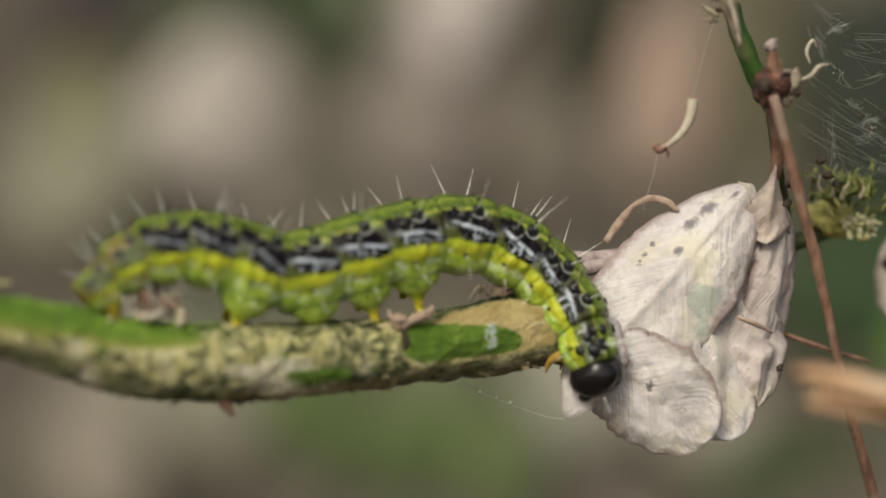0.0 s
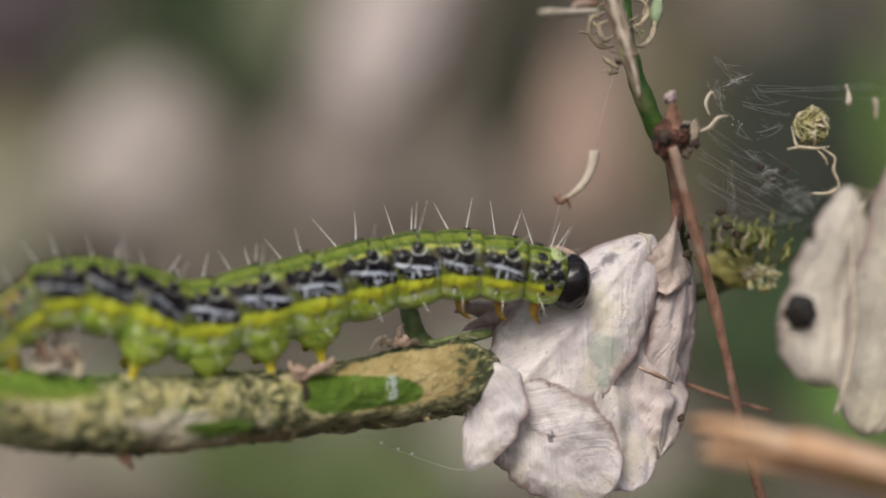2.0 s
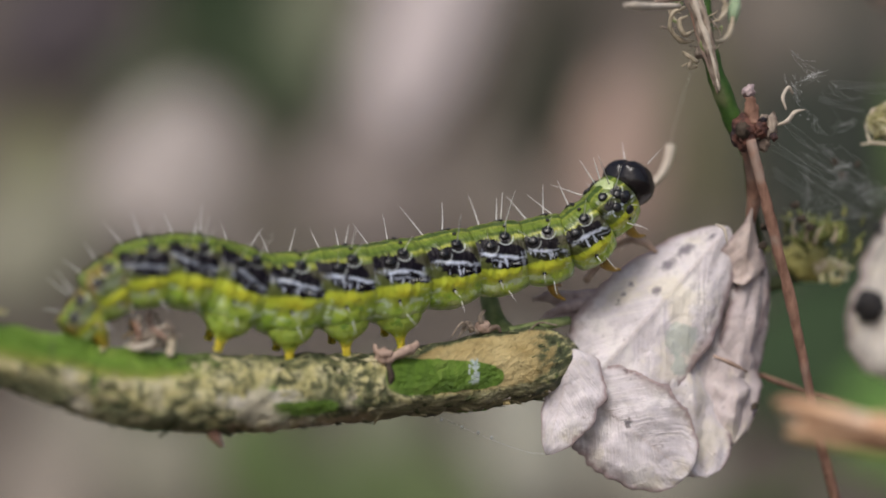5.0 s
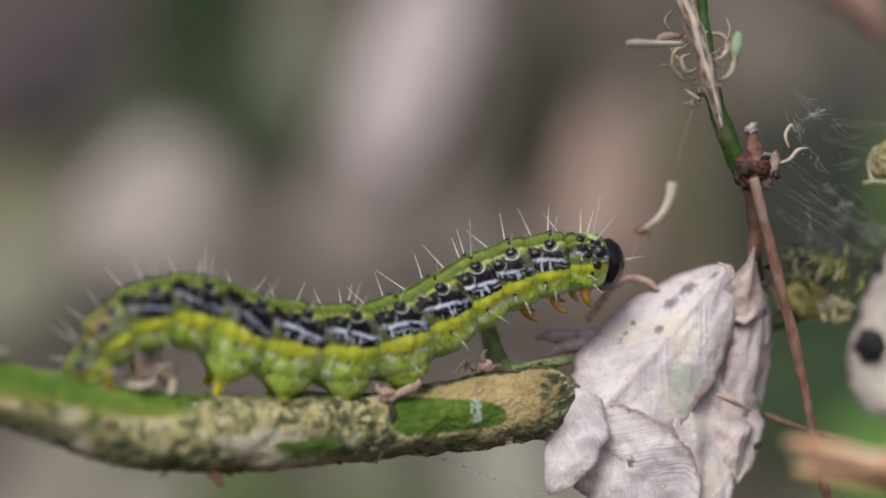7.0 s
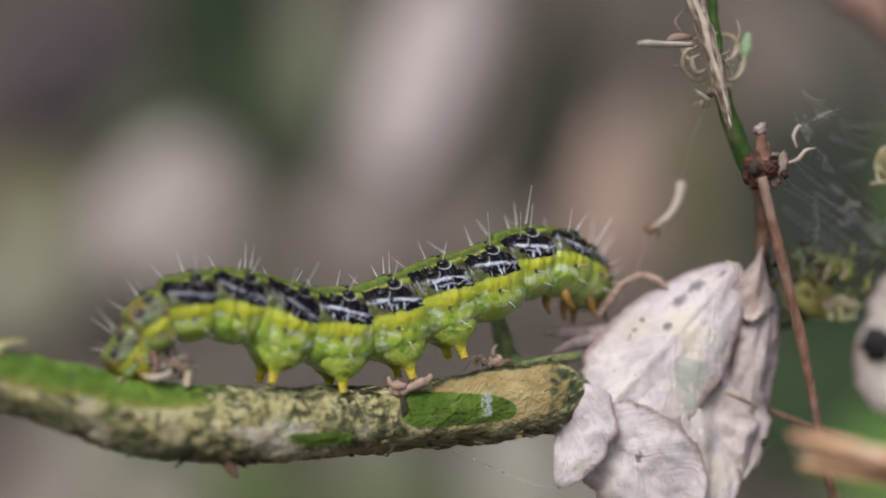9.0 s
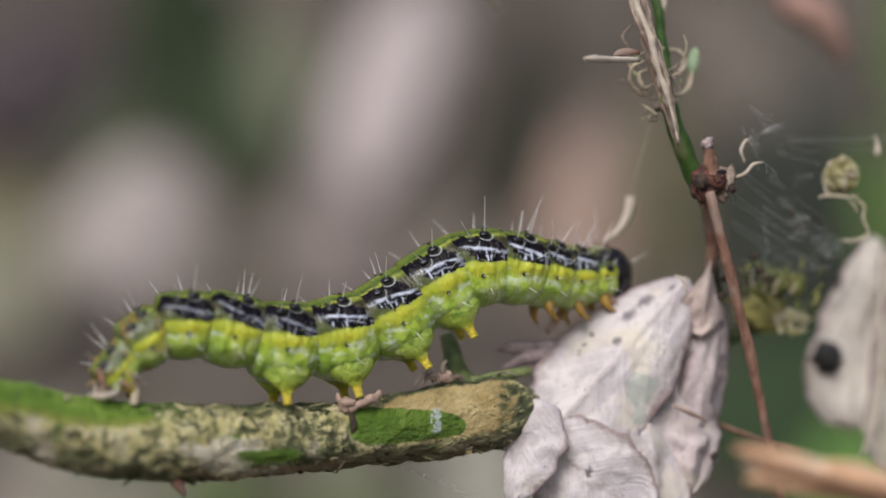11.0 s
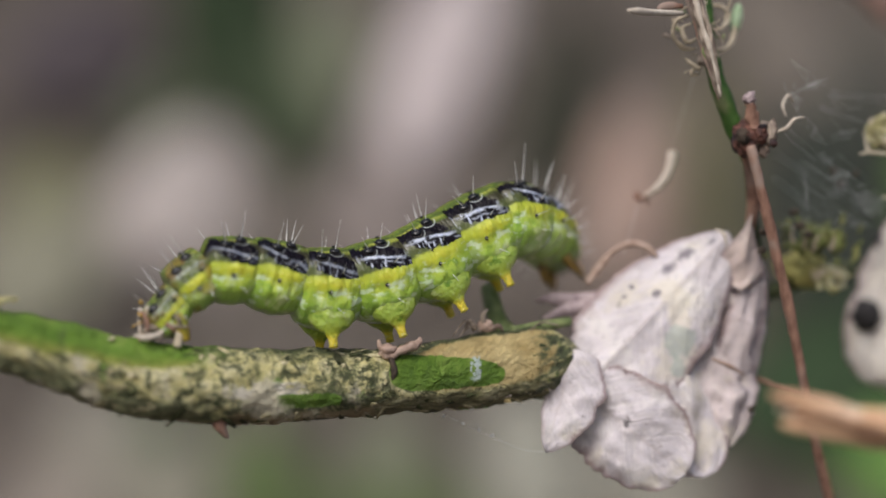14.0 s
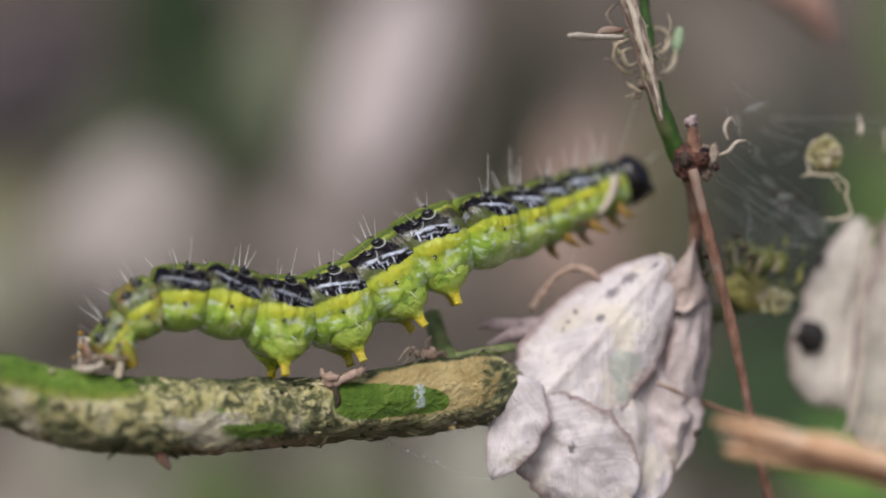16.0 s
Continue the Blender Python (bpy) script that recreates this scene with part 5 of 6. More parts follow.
    for at, s in (((30.97, 6.00, 7.46), 0.5), ((33.31, 9.00, 6.81), 0.4)):
        fl = thing("silk_caught_scrap", "tiny pale scrap caught in silk", "scrap")
        v = Vector(at)
        part("scrap", tube([v + Vector((0, 0, 0.9 * s * 2)), v + Vector((0.2, 0, 0.2)), v + Vector((0.1, 0.1, -0.8 * s * 2))], [0.06, s * 0.26, 0.05], 8, 4, 0.2, 2.0), M_FLAKE, fl)
    for at, s in (((25.57, 6.00, 3.19), 0.45), ((26.10, 6.00, 2.28), 0.5), ((27.15, 6.50, 3.00), 0.4), ((23.15, 4.00, -0.53), 0.6), ((22.72, 4.00, 0.36), 0.5), ((23.81, 5.00, -1.10), 0.55), ((20.38, 1.40, -0.97), 0.5), ((20.43, 1.20, 0.18), 0.4), ((20.32, 1.60, -2.20), 0.5), ((19.97, 3.00, -12.53), 0.4)):
        fr = thing("dropping", "dark brown caterpillar dropping caught in silk", "dropping", "droppings in the silk")
        part("pellet", blob(at, (s * 0.62, s * 0.5, s * 0.45), 0.6, 2.0, 2, s * 300), M_FRASS, fr)
    # silk: long fine threads between stem and leaves, and wisps of short ones
    bm = bmesh.new()
    fans = (((20.96, 1.00, 3.99), (27.90, 7.00, 0.50)), ((23.03, 2.00, 3.58), (29.08, 8.00, 0.68)), ((22.82, 2.00, 2.39), (27.63, 8.00, -0.33)), ((21.45, 0.00, 5.52), (26.01, 5.00, 2.76)), ((23.74, 1.00, 7.08), (27.06, 5.00, 6.57)), ((23.15, 3.00, 3.19), (23.75, 5.00, -0.43)), ((24.47, 2.00, 7.70), (26.86, 5.00, 6.58)), ((21.35, 3.00, 2.42), (26.46, 7.00, -0.30)), ((24.87, 2.00, 8.08), (33.68, 9.00, 8.47)), ((26.85, 5.00, 5.77), (23.64, 2.00, 4.95)), ((28.77, 6.00, 1.51), (27.49, 7.00, 0.71)), ((21.82, 4.00, -0.39), (27.77, 9.00, -0.55)), ((30.03, 5.00, 1.69), (27.90, 7.00, 0.70)), ((21.90, 0.00, 9.98), (23.56, 1.00, 8.45)), ((24.55, 3.00, 3.96), (28.32, 7.00, 1.72)))
    for j in range(75):
        p, q = (Vector(v) for v in fans[j % len(fans)])
        p += Vector([rnd.gauss(0, 0.22) for _ in range(3)])
        q += Vector([rnd.gauss(0, 0.45) for _ in range(3)])
        if j % 3 == 0:
            q = p.lerp(q, rnd.uniform(0.35, 0.8))
        mid = (p + q) / 2 + Vector((rnd.gauss(0, 0.10), rnd.gauss(0, 0.12), -rnd.uniform(0.0, 0.3)))
        tube([p, mid, q], [rnd.choice((0.002, 0.003, 0.004))] * 3, 4, 4, bm=bm)
    wisps = (((25.19, 5.00, 1.77), (27.36, 6.00, 2.24)), ((26.95, 6.00, 1.54), (28.93, 7.00, 1.50)), ((26.87, 7.00, 0.31), (28.92, 7.00, 0.68)), ((25.61, 5.00, 2.77), (26.01, 5.00, 2.96)), ((22.97, 1.00, 8.26), (23.56, 1.00, 8.55)), ((24.29, 4.00, 4.18), (25.21, 5.00, 3.58)), ((27.35, 6.00, 1.12), (28.30, 7.00, 0.29)), ((26.46, 7.00, -0.30), (28.04, 8.00, -0.34)), ((23.14, 3.00, 2.39), (23.75, 5.00, -0.23)), ((21.99, 1.00, 8.28), (22.56, 1.00, 6.90)), ((22.37, 1.00, 6.90), (24.17, 3.00, 4.96)), ((27.76, 6.00, 1.52), (29.28, 8.00, 0.26)))
    for j in range(130):
        p, q = (Vector(v) for v in wisps[j % len(wisps)])
        along = (q - p).normalized()
        c = p.lerp(q, rnd.random()) + Vector([rnd.gauss(0, 0.13) for _ in range(3)])
        d = (along + Vector([rnd.gauss(0, 0.35) for _ in range(3)])) * rnd.uniform(0.2, 0.6)
        bow = Vector([rnd.gauss(0, 0.12) for _ in range(3)])
        tube([c - d, c + bow, c + d], [rnd.choice((0.002, 0.004, 0.006))] * 3, 4, 3, bm=bm)
    for j in range(40):
        p, q = (Vector(v) for v in wisps[j % len(wisps)])
        c = p.lerp(q, rnd.random()) + Vector([rnd.gauss(0, 0.35) for _ in range(3)])
        e = rnd.uniform(0.015, 0.04)
        blob(c, (e, e, e * 1.6), 0.3, level=1, bm=bm)
    ob = part("silk_web", bm, M_SILK)
    tagged(ob, "fine white silk threads and dust spun between stem and leaves", "silk web", kind="stuff")
    # moss on the thin end of the twig
    moss = thing("moss_tuft", "dark green moss tuft with dry stalks on the twig", "moss")
    m_moss = simple("dark_moss", (0.05, 0.07, 0.018), (0.24, 0.26, 0.08), 2.0, 0.9, 0.2, third=(0.26, 0.25, 0.09))
    for j in range(70):
        c = Vector((24.85, 7.00, -1.63)) + Vector((rnd.gauss(0, 1.35), rnd.gauss(0, 0.6), rnd.gauss(0, 0.62)))
        d = Vector((rnd.gauss(0, 0.35), rnd.gauss(0, 0.3), rnd.uniform(0.2, 0.7)))
        part("moss_shoot", tube([c - d * 0.4, c + d * 0.2, c + d], [0.12, 0.17, 0.03], 6, 3, 0.08, 2.0), m_moss, moss)
    for pts in ([(23.67, 6.00, -2.02), (23.70, 5.60, -1.11), (23.50, 5.40, -0.28)], [(24.24, 6.00, -2.18), (24.44, 5.80, -1.45), (24.74, 5.60, -1.02)], [(25.49, 6.40, -2.06), (25.72, 6.20, -1.51), (25.59, 6.00, -0.89)], [(23.09, 6.00, -1.73), (22.78, 5.80, -1.22), (22.91, 5.60, -0.56)]):
        part("dry_stalk", tube(pts, [0.16, 0.12, 0.05], 7, 4, 0.06), M_TENDRIL, moss, "straw-coloured dry stalk")
    # beads of silk under the twig
    line = thing("silk_thread", "loose silk thread with tiny white beads", "silk")
    pts = [(-0.07, -1.23, -12.80), (2.30, 0.22, -14.03), (5.25, 1.00, -15.20), (6.64, 0.00, -15.25)]
    part("thread", tube(pts, [0.008] * 4, 4, 3), M_SILK, line)
    for at in ((0.03, -1.19, -12.98), (1.29, -0.69, -13.46), (2.30, 0.22, -13.92), (3.16, 0.60, -14.29)):
        part("bead", blob(at, (0.1, 0.1, 0.1), 0.3, level=1), M_SILK, line)
    # small dark debris and silk round the thread ends on the twig top
    d = thing("twig_debris", "grey dry leg-like scraps on the twig", "debris")
    for pts in ([(0.56, -1.58, -7.90), (1.32, -1.47, -6.93), (1.88, -1.25, -7.46)], [(0.98, -1.31, -7.91), (1.82, -0.87, -7.17), (2.31, -0.88, -7.66)], [(5.47, -0.50, -7.51), (6.19, 0.00, -7.00), (7.25, 0.00, -7.18)]):
        part("scrap", tube(pts, [0.05, 0.1, 0.05], 6, 4, 0.05), M_GREY, d)


build_bits()


# ---- the caterpillar ----
RADII = [1.35, 1.85, 2.15, 2.34, 2.42, 2.46, 2.48, 2.48, 2.46, 2.42, 2.30, 2.12, 1.86]
VENTRAL = [0.96, 0.96, 0.98, 1.0, 1.18, 1.18, 1.18, 1.18, 1.04, 0.98, 0.96, 0.96, 0.96]

LENGTHS = [0.80, 0.75, 0.92, 1.02, 1.18, 1.24, 1.24, 1.22, 1.12, 1.02, 0.90, 0.82, 0.75]


def ring_mesh(index):
    """One body ring: barrel with a lateral fold, creases and rounded ends."""
    r0 = RADII[index]
    half = 2.0
    bm = bmesh.new()
    rings, nx, na = [], 20, 48
    off = Vector((index * 3.7, 0, 0))
    for i in range(nx + 1):
        u = 2 * i / nx - 1
        x = u * half
        w = 1.0 - 0.045 * (x / 1.35) ** 2 if abs(x) < 1.35 else 0.955 - 0.65 * ((abs(x) - 1.35) / (half - 1.35)) ** 3
        w += -0.022 * math.exp(-((x + 0.35) / 0.16) ** 2) - 0.018 * math.exp(-((x - 0.55) / 0.16) ** 2)
        ring = []
        for j in range(na):
            a = 2 * math.pi * j / na
            ry, rz = math.sin(a), math.cos(a)
            f = abs(a if a < math.pi else a - 2 * math.pi) / math.pi
            arch = math.cos(min(1, abs(x) / 1.5) * 1.57)
            k = w * (1 + 0.05 * math.exp(-((f - 0.52) / 0.05) ** 2) * arch - 0.035 * math.exp(-((f - 0.45) / 0.03) ** 2) - 0.028 * math.exp(-((f - 0.60) / 0.045) ** 2))
            k *= 1 + 0.07 * math.exp(-((f - 0.70) / 0.06) ** 2) * arch - 0.085 * (1 - arch) * min(1.0, max(0.0, (f - 0.44) / 0.12))
            p = Vector((x * LENGTHS[index], ry * r0 * 0.92 * k, rz * r0 * k * (1.0 if rz > 0 else 0.96 + (VENTRAL[index] - 0.96) * math.cos(min(1.0, abs(x) / 2.2) * 1.57) ** 0.5)))
            p += Vector((0, ry, rz)) * 0.035 * (noise.noise(p * 1.4 + off) + 0.5 * noise.noise(p * 3 + off))
            ring.append(bm.verts.new(p))
        rings.append(ring)
    for a, b in zip(rings, rings[1:]):
        for j in range(na):
            bm.faces.new((a[j], a[(j + 1) % na], b[(j + 1) % na], b[j]))
    bm.faces.new(rings[0][::-1])
    bm.faces.new(rings[-1])
    return bm


def surface(index, x, deg):
    r, a = RADII[index], radians(deg)
    return Vector((x, math.sin(a) * r * 0.92, math.cos(a) * r * (1 if abs(deg) < 90 else VENTRAL[index]))), Vector((0, math.sin(a), math.cos(a)))


def turned(way, spin=0.0):
    """A turn that brings local z onto the given way."""
    return Vector(way).to_track_quat("Z", "Y").to_matrix().to_4x4() @ Matrix.Rotation(spin, 4, "Z")


def build_caterpillar():
    rnd = random.Random(11)
    cat = thing("caterpillar", "green and yellow caterpillar with black and white side band", "caterpillar")
    rings = []
    wart = mesh_of("wart", blob((0, 0, 0), (0.33, 0.29, 0.12), 0.15, level=2), M_WART)
    speck = mesh_of("wart", blob((0, 0, 0), (0.13, 0.13, 0.09), 0.1, level=2), M_WART)
    hairs = []
    for k in range(6):
        b = rnd.uniform(-0.5, 0.5)
        hairs.append(mesh_of("bristle", tube([(0, 0, 0), (0.1 * b, 0, 0.9), (0.5 * b, 0.1 * b, 1.9 + 0.25 * k)], [0.058, 0.036, 0.008], 5, 3), M_BRISTLE))
    foot = tube([(0, 0, 1.3), (0, 0, 0.7), (0, 0, 0.15), (0.0, 0, -0.4), (0, 0, -0.85), (0, 0, -1.2), (0, 0, -1.55), (0, 0, -2.05)], [0.9, 1.2, 1.22, 1.05, 0.74, 0.36, 0.22, 0.20], 20, 4, 0.09)
    bmesh.ops.scale(foot, vec=(1.36, 0.8, 1.0), verts=foot.verts)
    foot = mesh_of("proleg", blob((0, 0, -2.05), (0.30, 0.28, 0.12), 0.1, level=2, bm=foot), M_PROLEG)
    leg = mesh_of("leg", tube([(0, 0, 0.4), (-0.15, 0, -0.25), (0.05, 0, -0.80), (0.50, 0, -1.2)], [0.46, 0.34, 0.20, 0.06], 10, 4, 0.04), M_CLEG)
    clasp = mesh_of("clasper", tube([(0, 0, 0.5), (0, 0, -0.3), (0.05, 0, -0.8), (0.0, 0, -1.2)], [0.55, 0.5, 0.36, 0.26], 12, 4, 0.08), M_CLASPER)
    for i in range(13):
        m = M_TAIL if i < 2 else M_REAR if i < 5 else M_NECK if i > 11 else M_FRONT if i > 9 else M_BODY
        ring = part("body_ring", ring_mesh(i), m, cat, "pale green rust-tinged tail ring" if i < 2 else "")
        rings.append(ring)
        spots = [(0.55, 13, speck), (0.40, 34, wart), (-0.60, 47, wart), (0.55, 79, speck), (-0.3, 104, speck)] if i < 12 else [(-0.45, 26, wart), (0.35, 44, wart), (-0.3, 62, wart), (0.3, 84, wart), (0.0, 100, speck)]
        for x, deg, me in spots:
            for s in (1, -1):
                p, n = surface(i, x, s * deg)
                w = part("wart", me, None, ring)
                w.matrix_basis = Matrix.Translation((p + n * 0.02) * 0.001) @ turned(n)
        for x, deg, lean in ((0.40, 34, 0.2), (-0.60, 47, -0.35), (0.55, 14, 0.15), (0.55, 79, 0.1), (-0.3, 104, -0.1), (0.2, 124, 0.0)):
            for s in (1, -1):
                if deg == 14 and i % 3:
                    continue
                p, n = surface(i, x, s * deg)
                way = (n + Vector((lean + rnd.uniform(-0.25, 0.25), 0, 0.15))).normalized()
                hbr = part("bristle", hairs[rnd.randrange(6) if deg < 60 else rnd.randrange(2)], None, ring)
                hbr.matrix_basis = Matrix.Translation(p * 0.001) @ turned(way, rnd.uniform(0, 6.28)) @ Matrix.Scale((0.66 if i < 8 else 0.82) if deg < 60 else 0.6, 4)
        if i in (4, 5, 6, 7):
            for s in (1, -1):
                ob = part("proleg", foot, None, ring)
                ob.matrix_basis = Matrix.Translation(Vector((0, s * 1.0, -RADII[i] * 0.80)) * 0.001) @ Matrix.Rotation(s * 0.20, 4, "X")
        if i == 0:
            for s in (1, -1):
                ob = part("clasper", clasp, None, ring)
                ob.matrix_basis = Matrix.Translation(Vector((-0.3, s * 0.75, -0.8)) * 0.001) @ Matrix.Rotation(0.5, 4, "Y")
        if i > 9:
            for s in (1, -1):
                ob = part("leg", leg, None, ring)
                ob.matrix_basis = Matrix.Translation(Vector((0.2, s * 0.8, -RADII[i] * 0.82)) * 0.001) @ Matrix.Rotation(s * 0.25, 4, "X")
        if i == 12:
            part("shield", blob((0.35, 0, 1.30), (0.95, 0.95, 0.58), 0.12, level=3), M_SHIELD, ring, "pale green neck shield")
            for s in (1, -1):
                part("side_plate", blob((0.55, 1.36 * s, 0.92), (0.46, 0.30, 0.40), 0.25, level=3), M_BLACK, ring, "glossy black neck plate")
    # head: two glossy lobes, mouthparts
    bm = blob((-0.45, 0.46, 0.05), (1.20, 1.16, 1.60), 0.07, level=4)
    bm = blob((-0.45, -0.46, 0.05), (1.20, 1.16, 1.60), 0.07, level=4, bm=bm)
    head = part("head", bm, M_FACE, cat, "glossy black head with brown sutures")
    part("front_plate", blob((0.55, 0, -0.42), (0.25, 0.42, 0.62), 0.15, level=3), M_CLEG, head, "brown triangular front plate")
    part("mouthparts", blob((0.2, 0, -1.1), (0.5, 0.6, 0.42), 0.15, level=2), M_CLEG, head, "brown mouthparts")
    for s in (1, -1):
        part("mandible", blob((0.5, 0.3 * s, -1.0), (0.35, 0.3, 0.5), 0.1, level=2), M_BLACK, head)
        ob = part("bristle", hairs[1], None, head)
        ob.matrix_basis = Matrix.Translation(Vector((0.9, 0.9 * s, 0.5)) * 0.001) @ turned((0.8, 0.5 * s, 0.3)) @ Matrix.Scale(0.6, 4)
    return rings, head


RINGS, HEAD = build_caterpillar()


def body_poses(line, roll_tail, roll_front, share):
    """Poses of the thirteen rings and the head along a midline given from tail to head, in millimetres.
    share: how far along the body the front pair of prolegs stands."""
    pts = spline(line, 12)
    run = [0.0]
    for a, b in zip(pts, pts[1:]):
        run.append(run[-1] + (b - a).length)

    def at(s):
        s = min(max(s, 0.0), run[-1])
        k = max(j for j in range(len(run) - 1) if run[j] <= s)
        f = (s - run[k]) / max(1e-6, run[k + 1] - run[k])
        return pts[k].lerp(pts[k + 1], f)

    total = run[-1]
    rest = [0.35 * LENGTHS[0]]
    for a, b in zip(LENGTHS, LENGTHS[1:]):
        rest.append(rest[-1] + (a + b) / 2)
    rest.append(rest[-1] + LENGTHS[-1] / 2 + 0.42)
    out = []
    z = Vector((0, 0, 1))
    for k in range(14):
        if k <= 7:
            s = total * share * rest[k] / rest[7]
        else:
            s = total * (share + (1 - share) * (rest[k] - rest[7]) / (rest[13] - rest[7]))
        p = at(s)
        t = at(s + 1.3) - at(s - 1.3)
        if k == 13:
            t = at(total) - at(total - 1.6)
        t.normalize()
        # carried on from ring to ring without twist
        z = (z - t * z.dot(t)).normalized()
        y = z.cross(t)
        m = Matrix((t, y, z)).transposed().to_4x4()
        roll = roll_tail + (roll_front - roll_tail) * (k / 13) ** 3
        out.append(Matrix.Translation(p * 0.001) @ m @ Matrix.Rotation(radians(roll), 4, "X"))
    return out


def motions():
    rows = [[] for _ in range(14)]

    def stance(t, roll_tail, roll_front, share, *line):
        for k, m in enumerate(body_poses(line, roll_tail, roll_front, share)):
            rows[k].append((t, m))

    stance(0.0, 11, 26, 0.542, (-20.70, -9.48, -6.60), (-19.14, -8.86, -5.10), (-16.51, -7.80, -4.16), (-13.38, -6.55, -4.56), (-10.21, -5.29, -5.70), (-6.96, -3.98, -5.03), (-3.65, -2.66, -4.19), (0.40, -1.04, -3.82), (3.82, 0.00, -5.12), (6.22, 0.00, -7.50), (7.48, -1.00, -9.72), (8.54, -1.50, -12.88))
    stance(0.5, 11, 26, 0.539, (-20.33, -9.33, -6.56), (-18.64, -8.66, -4.91), (-16.19, -7.68, -3.99), (-13.10, -6.44, -4.39), (-9.97, -5.19, -5.52), (-6.75, -3.90, -5.21), (-3.47, -2.59, -4.61), (0.55, -0.98, -3.52), (3.96, 0.00, -3.95), (6.70, 0.00, -5.46), (8.88, -1.00, -7.69), (10.72, -1.50, -9.83))
    stance(1.0, 11, 26, 0.548, (-20.43, -9.37, -6.52), (-18.75, -8.70, -5.02), (-16.60, -7.84, -3.91), (-13.50, -6.60, -4.30), (-10.04, -5.21, -5.44), (-6.48, -3.79, -4.94), (-2.84, -2.34, -4.10), (0.87, -0.85, -3.21), (4.30, 0.00, -3.10), (7.07, 0.00, -3.67), (9.46, -1.00, -4.68), (11.92, -1.00, -6.11))
    stance(1.5, 11, 26, 0.554, (-20.99, -9.59, -6.78), (-19.14, -8.85, -4.93), (-16.97, -7.99, -3.81), (-13.52, -6.61, -4.36), (-10.01, -5.21, -5.51), (-6.42, -3.77, -4.83), (-2.41, -2.16, -3.98), (1.69, -0.52, -3.32), (5.52, 0.00, -3.01), (9.01, 0.00, -3.31), (11.12, 0.50, -3.84), (12.72, 1.00, -4.68))
    stance(2.0, 11, 26, 0.541, (-20.63, -9.45, -6.68), (-18.80, -8.72, -4.87), (-16.65, -7.86, -3.77), (-13.26, -6.50, -4.34), (-9.81, -5.12, -5.49), (-6.25, -3.70, -4.85), (-2.29, -2.12, -4.03), (1.94, -0.42, -3.16), (5.74, 0.00, -2.70), (9.20, 0.00, -3.02), (11.46, 0.50, -3.45), (13.40, 1.00, -3.95))
    stance(2.5, 11, 26, 0.542, (-20.89, -9.56, -6.65), (-18.97, -8.79, -4.82), (-16.80, -7.92, -3.72), (-13.37, -6.55, -4.30), (-9.88, -5.15, -5.47), (-6.29, -3.72, -4.83), (-2.28, -2.11, -4.01), (1.99, -0.40, -3.14), (5.84, 0.00, -2.69), (9.33, 0.00, -2.85), (11.72, 0.50, -2.94), (13.68, 1.00, -2.92))
    stance(3.0, 11, 26, 0.534, (-20.71, -9.48, -6.79), (-18.88, -8.75, -4.95), (-16.72, -7.89, -3.82), (-13.29, -6.52, -4.21), (-9.80, -5.12, -5.34), (-6.22, -3.69, -4.67), (-2.23, -2.09, -3.98), (1.85, -0.46, -3.42), (5.68, 0.00, -3.11), (9.17, 0.00, -2.77), (11.64, 0.50, -1.89), (13.52, 1.50, -1.05))
    stance(3.5, 11, 26, 0.546, (-21.19, -9.68, -6.47), (-19.64, -9.06, -4.74), (-17.14, -8.06, -3.75), (-13.65, -6.66, -4.12), (-10.09, -5.24, -5.06), (-6.46, -3.78, -4.51), (-2.41, -2.17, -3.79), (1.72, -0.51, -3.36), (5.59, 0.00, -3.37), (9.11, 0.00, -2.76), (11.23, 0.50, -1.50), (12.27, 1.50, -0.21))
    stance(3.7, 11, 26, 0.547, (-21.31, -9.72, -6.46), (-19.75, -9.10, -4.73), (-17.24, -8.10, -3.73), (-13.73, -6.69, -4.09), (-10.15, -5.26, -5.04), (-6.50, -3.80, -4.49), (-2.44, -2.18, -3.76), (1.71, -0.52, -3.32), (5.59, 0.00, -3.34), (9.12, 0.00, -2.73), (11.25, 0.50, -1.46), (12.29, 1.50, -0.17))
    stance(5.8, 12, 30, 0.535, (-20.91, -9.56, -6.82), (-19.66, -9.06, -4.93), (-17.46, -8.19, -3.60), (-14.27, -6.91, -3.44), (-11.02, -5.61, -4.52), (-7.37, -4.15, -4.65), (-3.30, -2.52, -4.43), (0.88, -0.85, -3.64), (5.13, 0.00, -2.61), (8.32, 0.00, -1.67), (9.96, 0.50, 0.42), (11.29, 1.50, 3.11))
    stance(6.0, 12, 30, 0.540, (-20.88, -9.55, -6.75), (-19.64, -9.05, -4.86), (-17.44, -8.18, -3.54), (-14.26, -6.90, -3.38), (-11.01, -5.61, -4.47), (-7.37, -4.15, -4.60), (-3.30, -2.52, -4.38), (0.87, -0.85, -3.60), (5.12, 0.00, -2.58), (8.30, 0.00, -1.65), (9.93, 0.50, 0.43), (10.55, 1.50, 3.01))
    stance(6.5, 12, 30, 0.518, (-20.91, -9.56, -6.82), (-19.81, -9.12, -4.92), (-17.60, -8.24, -3.59), (-14.40, -6.96, -3.44), (-11.31, -5.72, -4.37), (-7.65, -4.26, -4.84), (-3.58, -2.63, -4.64), (0.25, -1.10, -3.86), (3.79, 0.00, -2.67), (6.45, 0.00, -1.54), (8.28, 3.00, -0.11), (8.86, 8.00, 0.50))
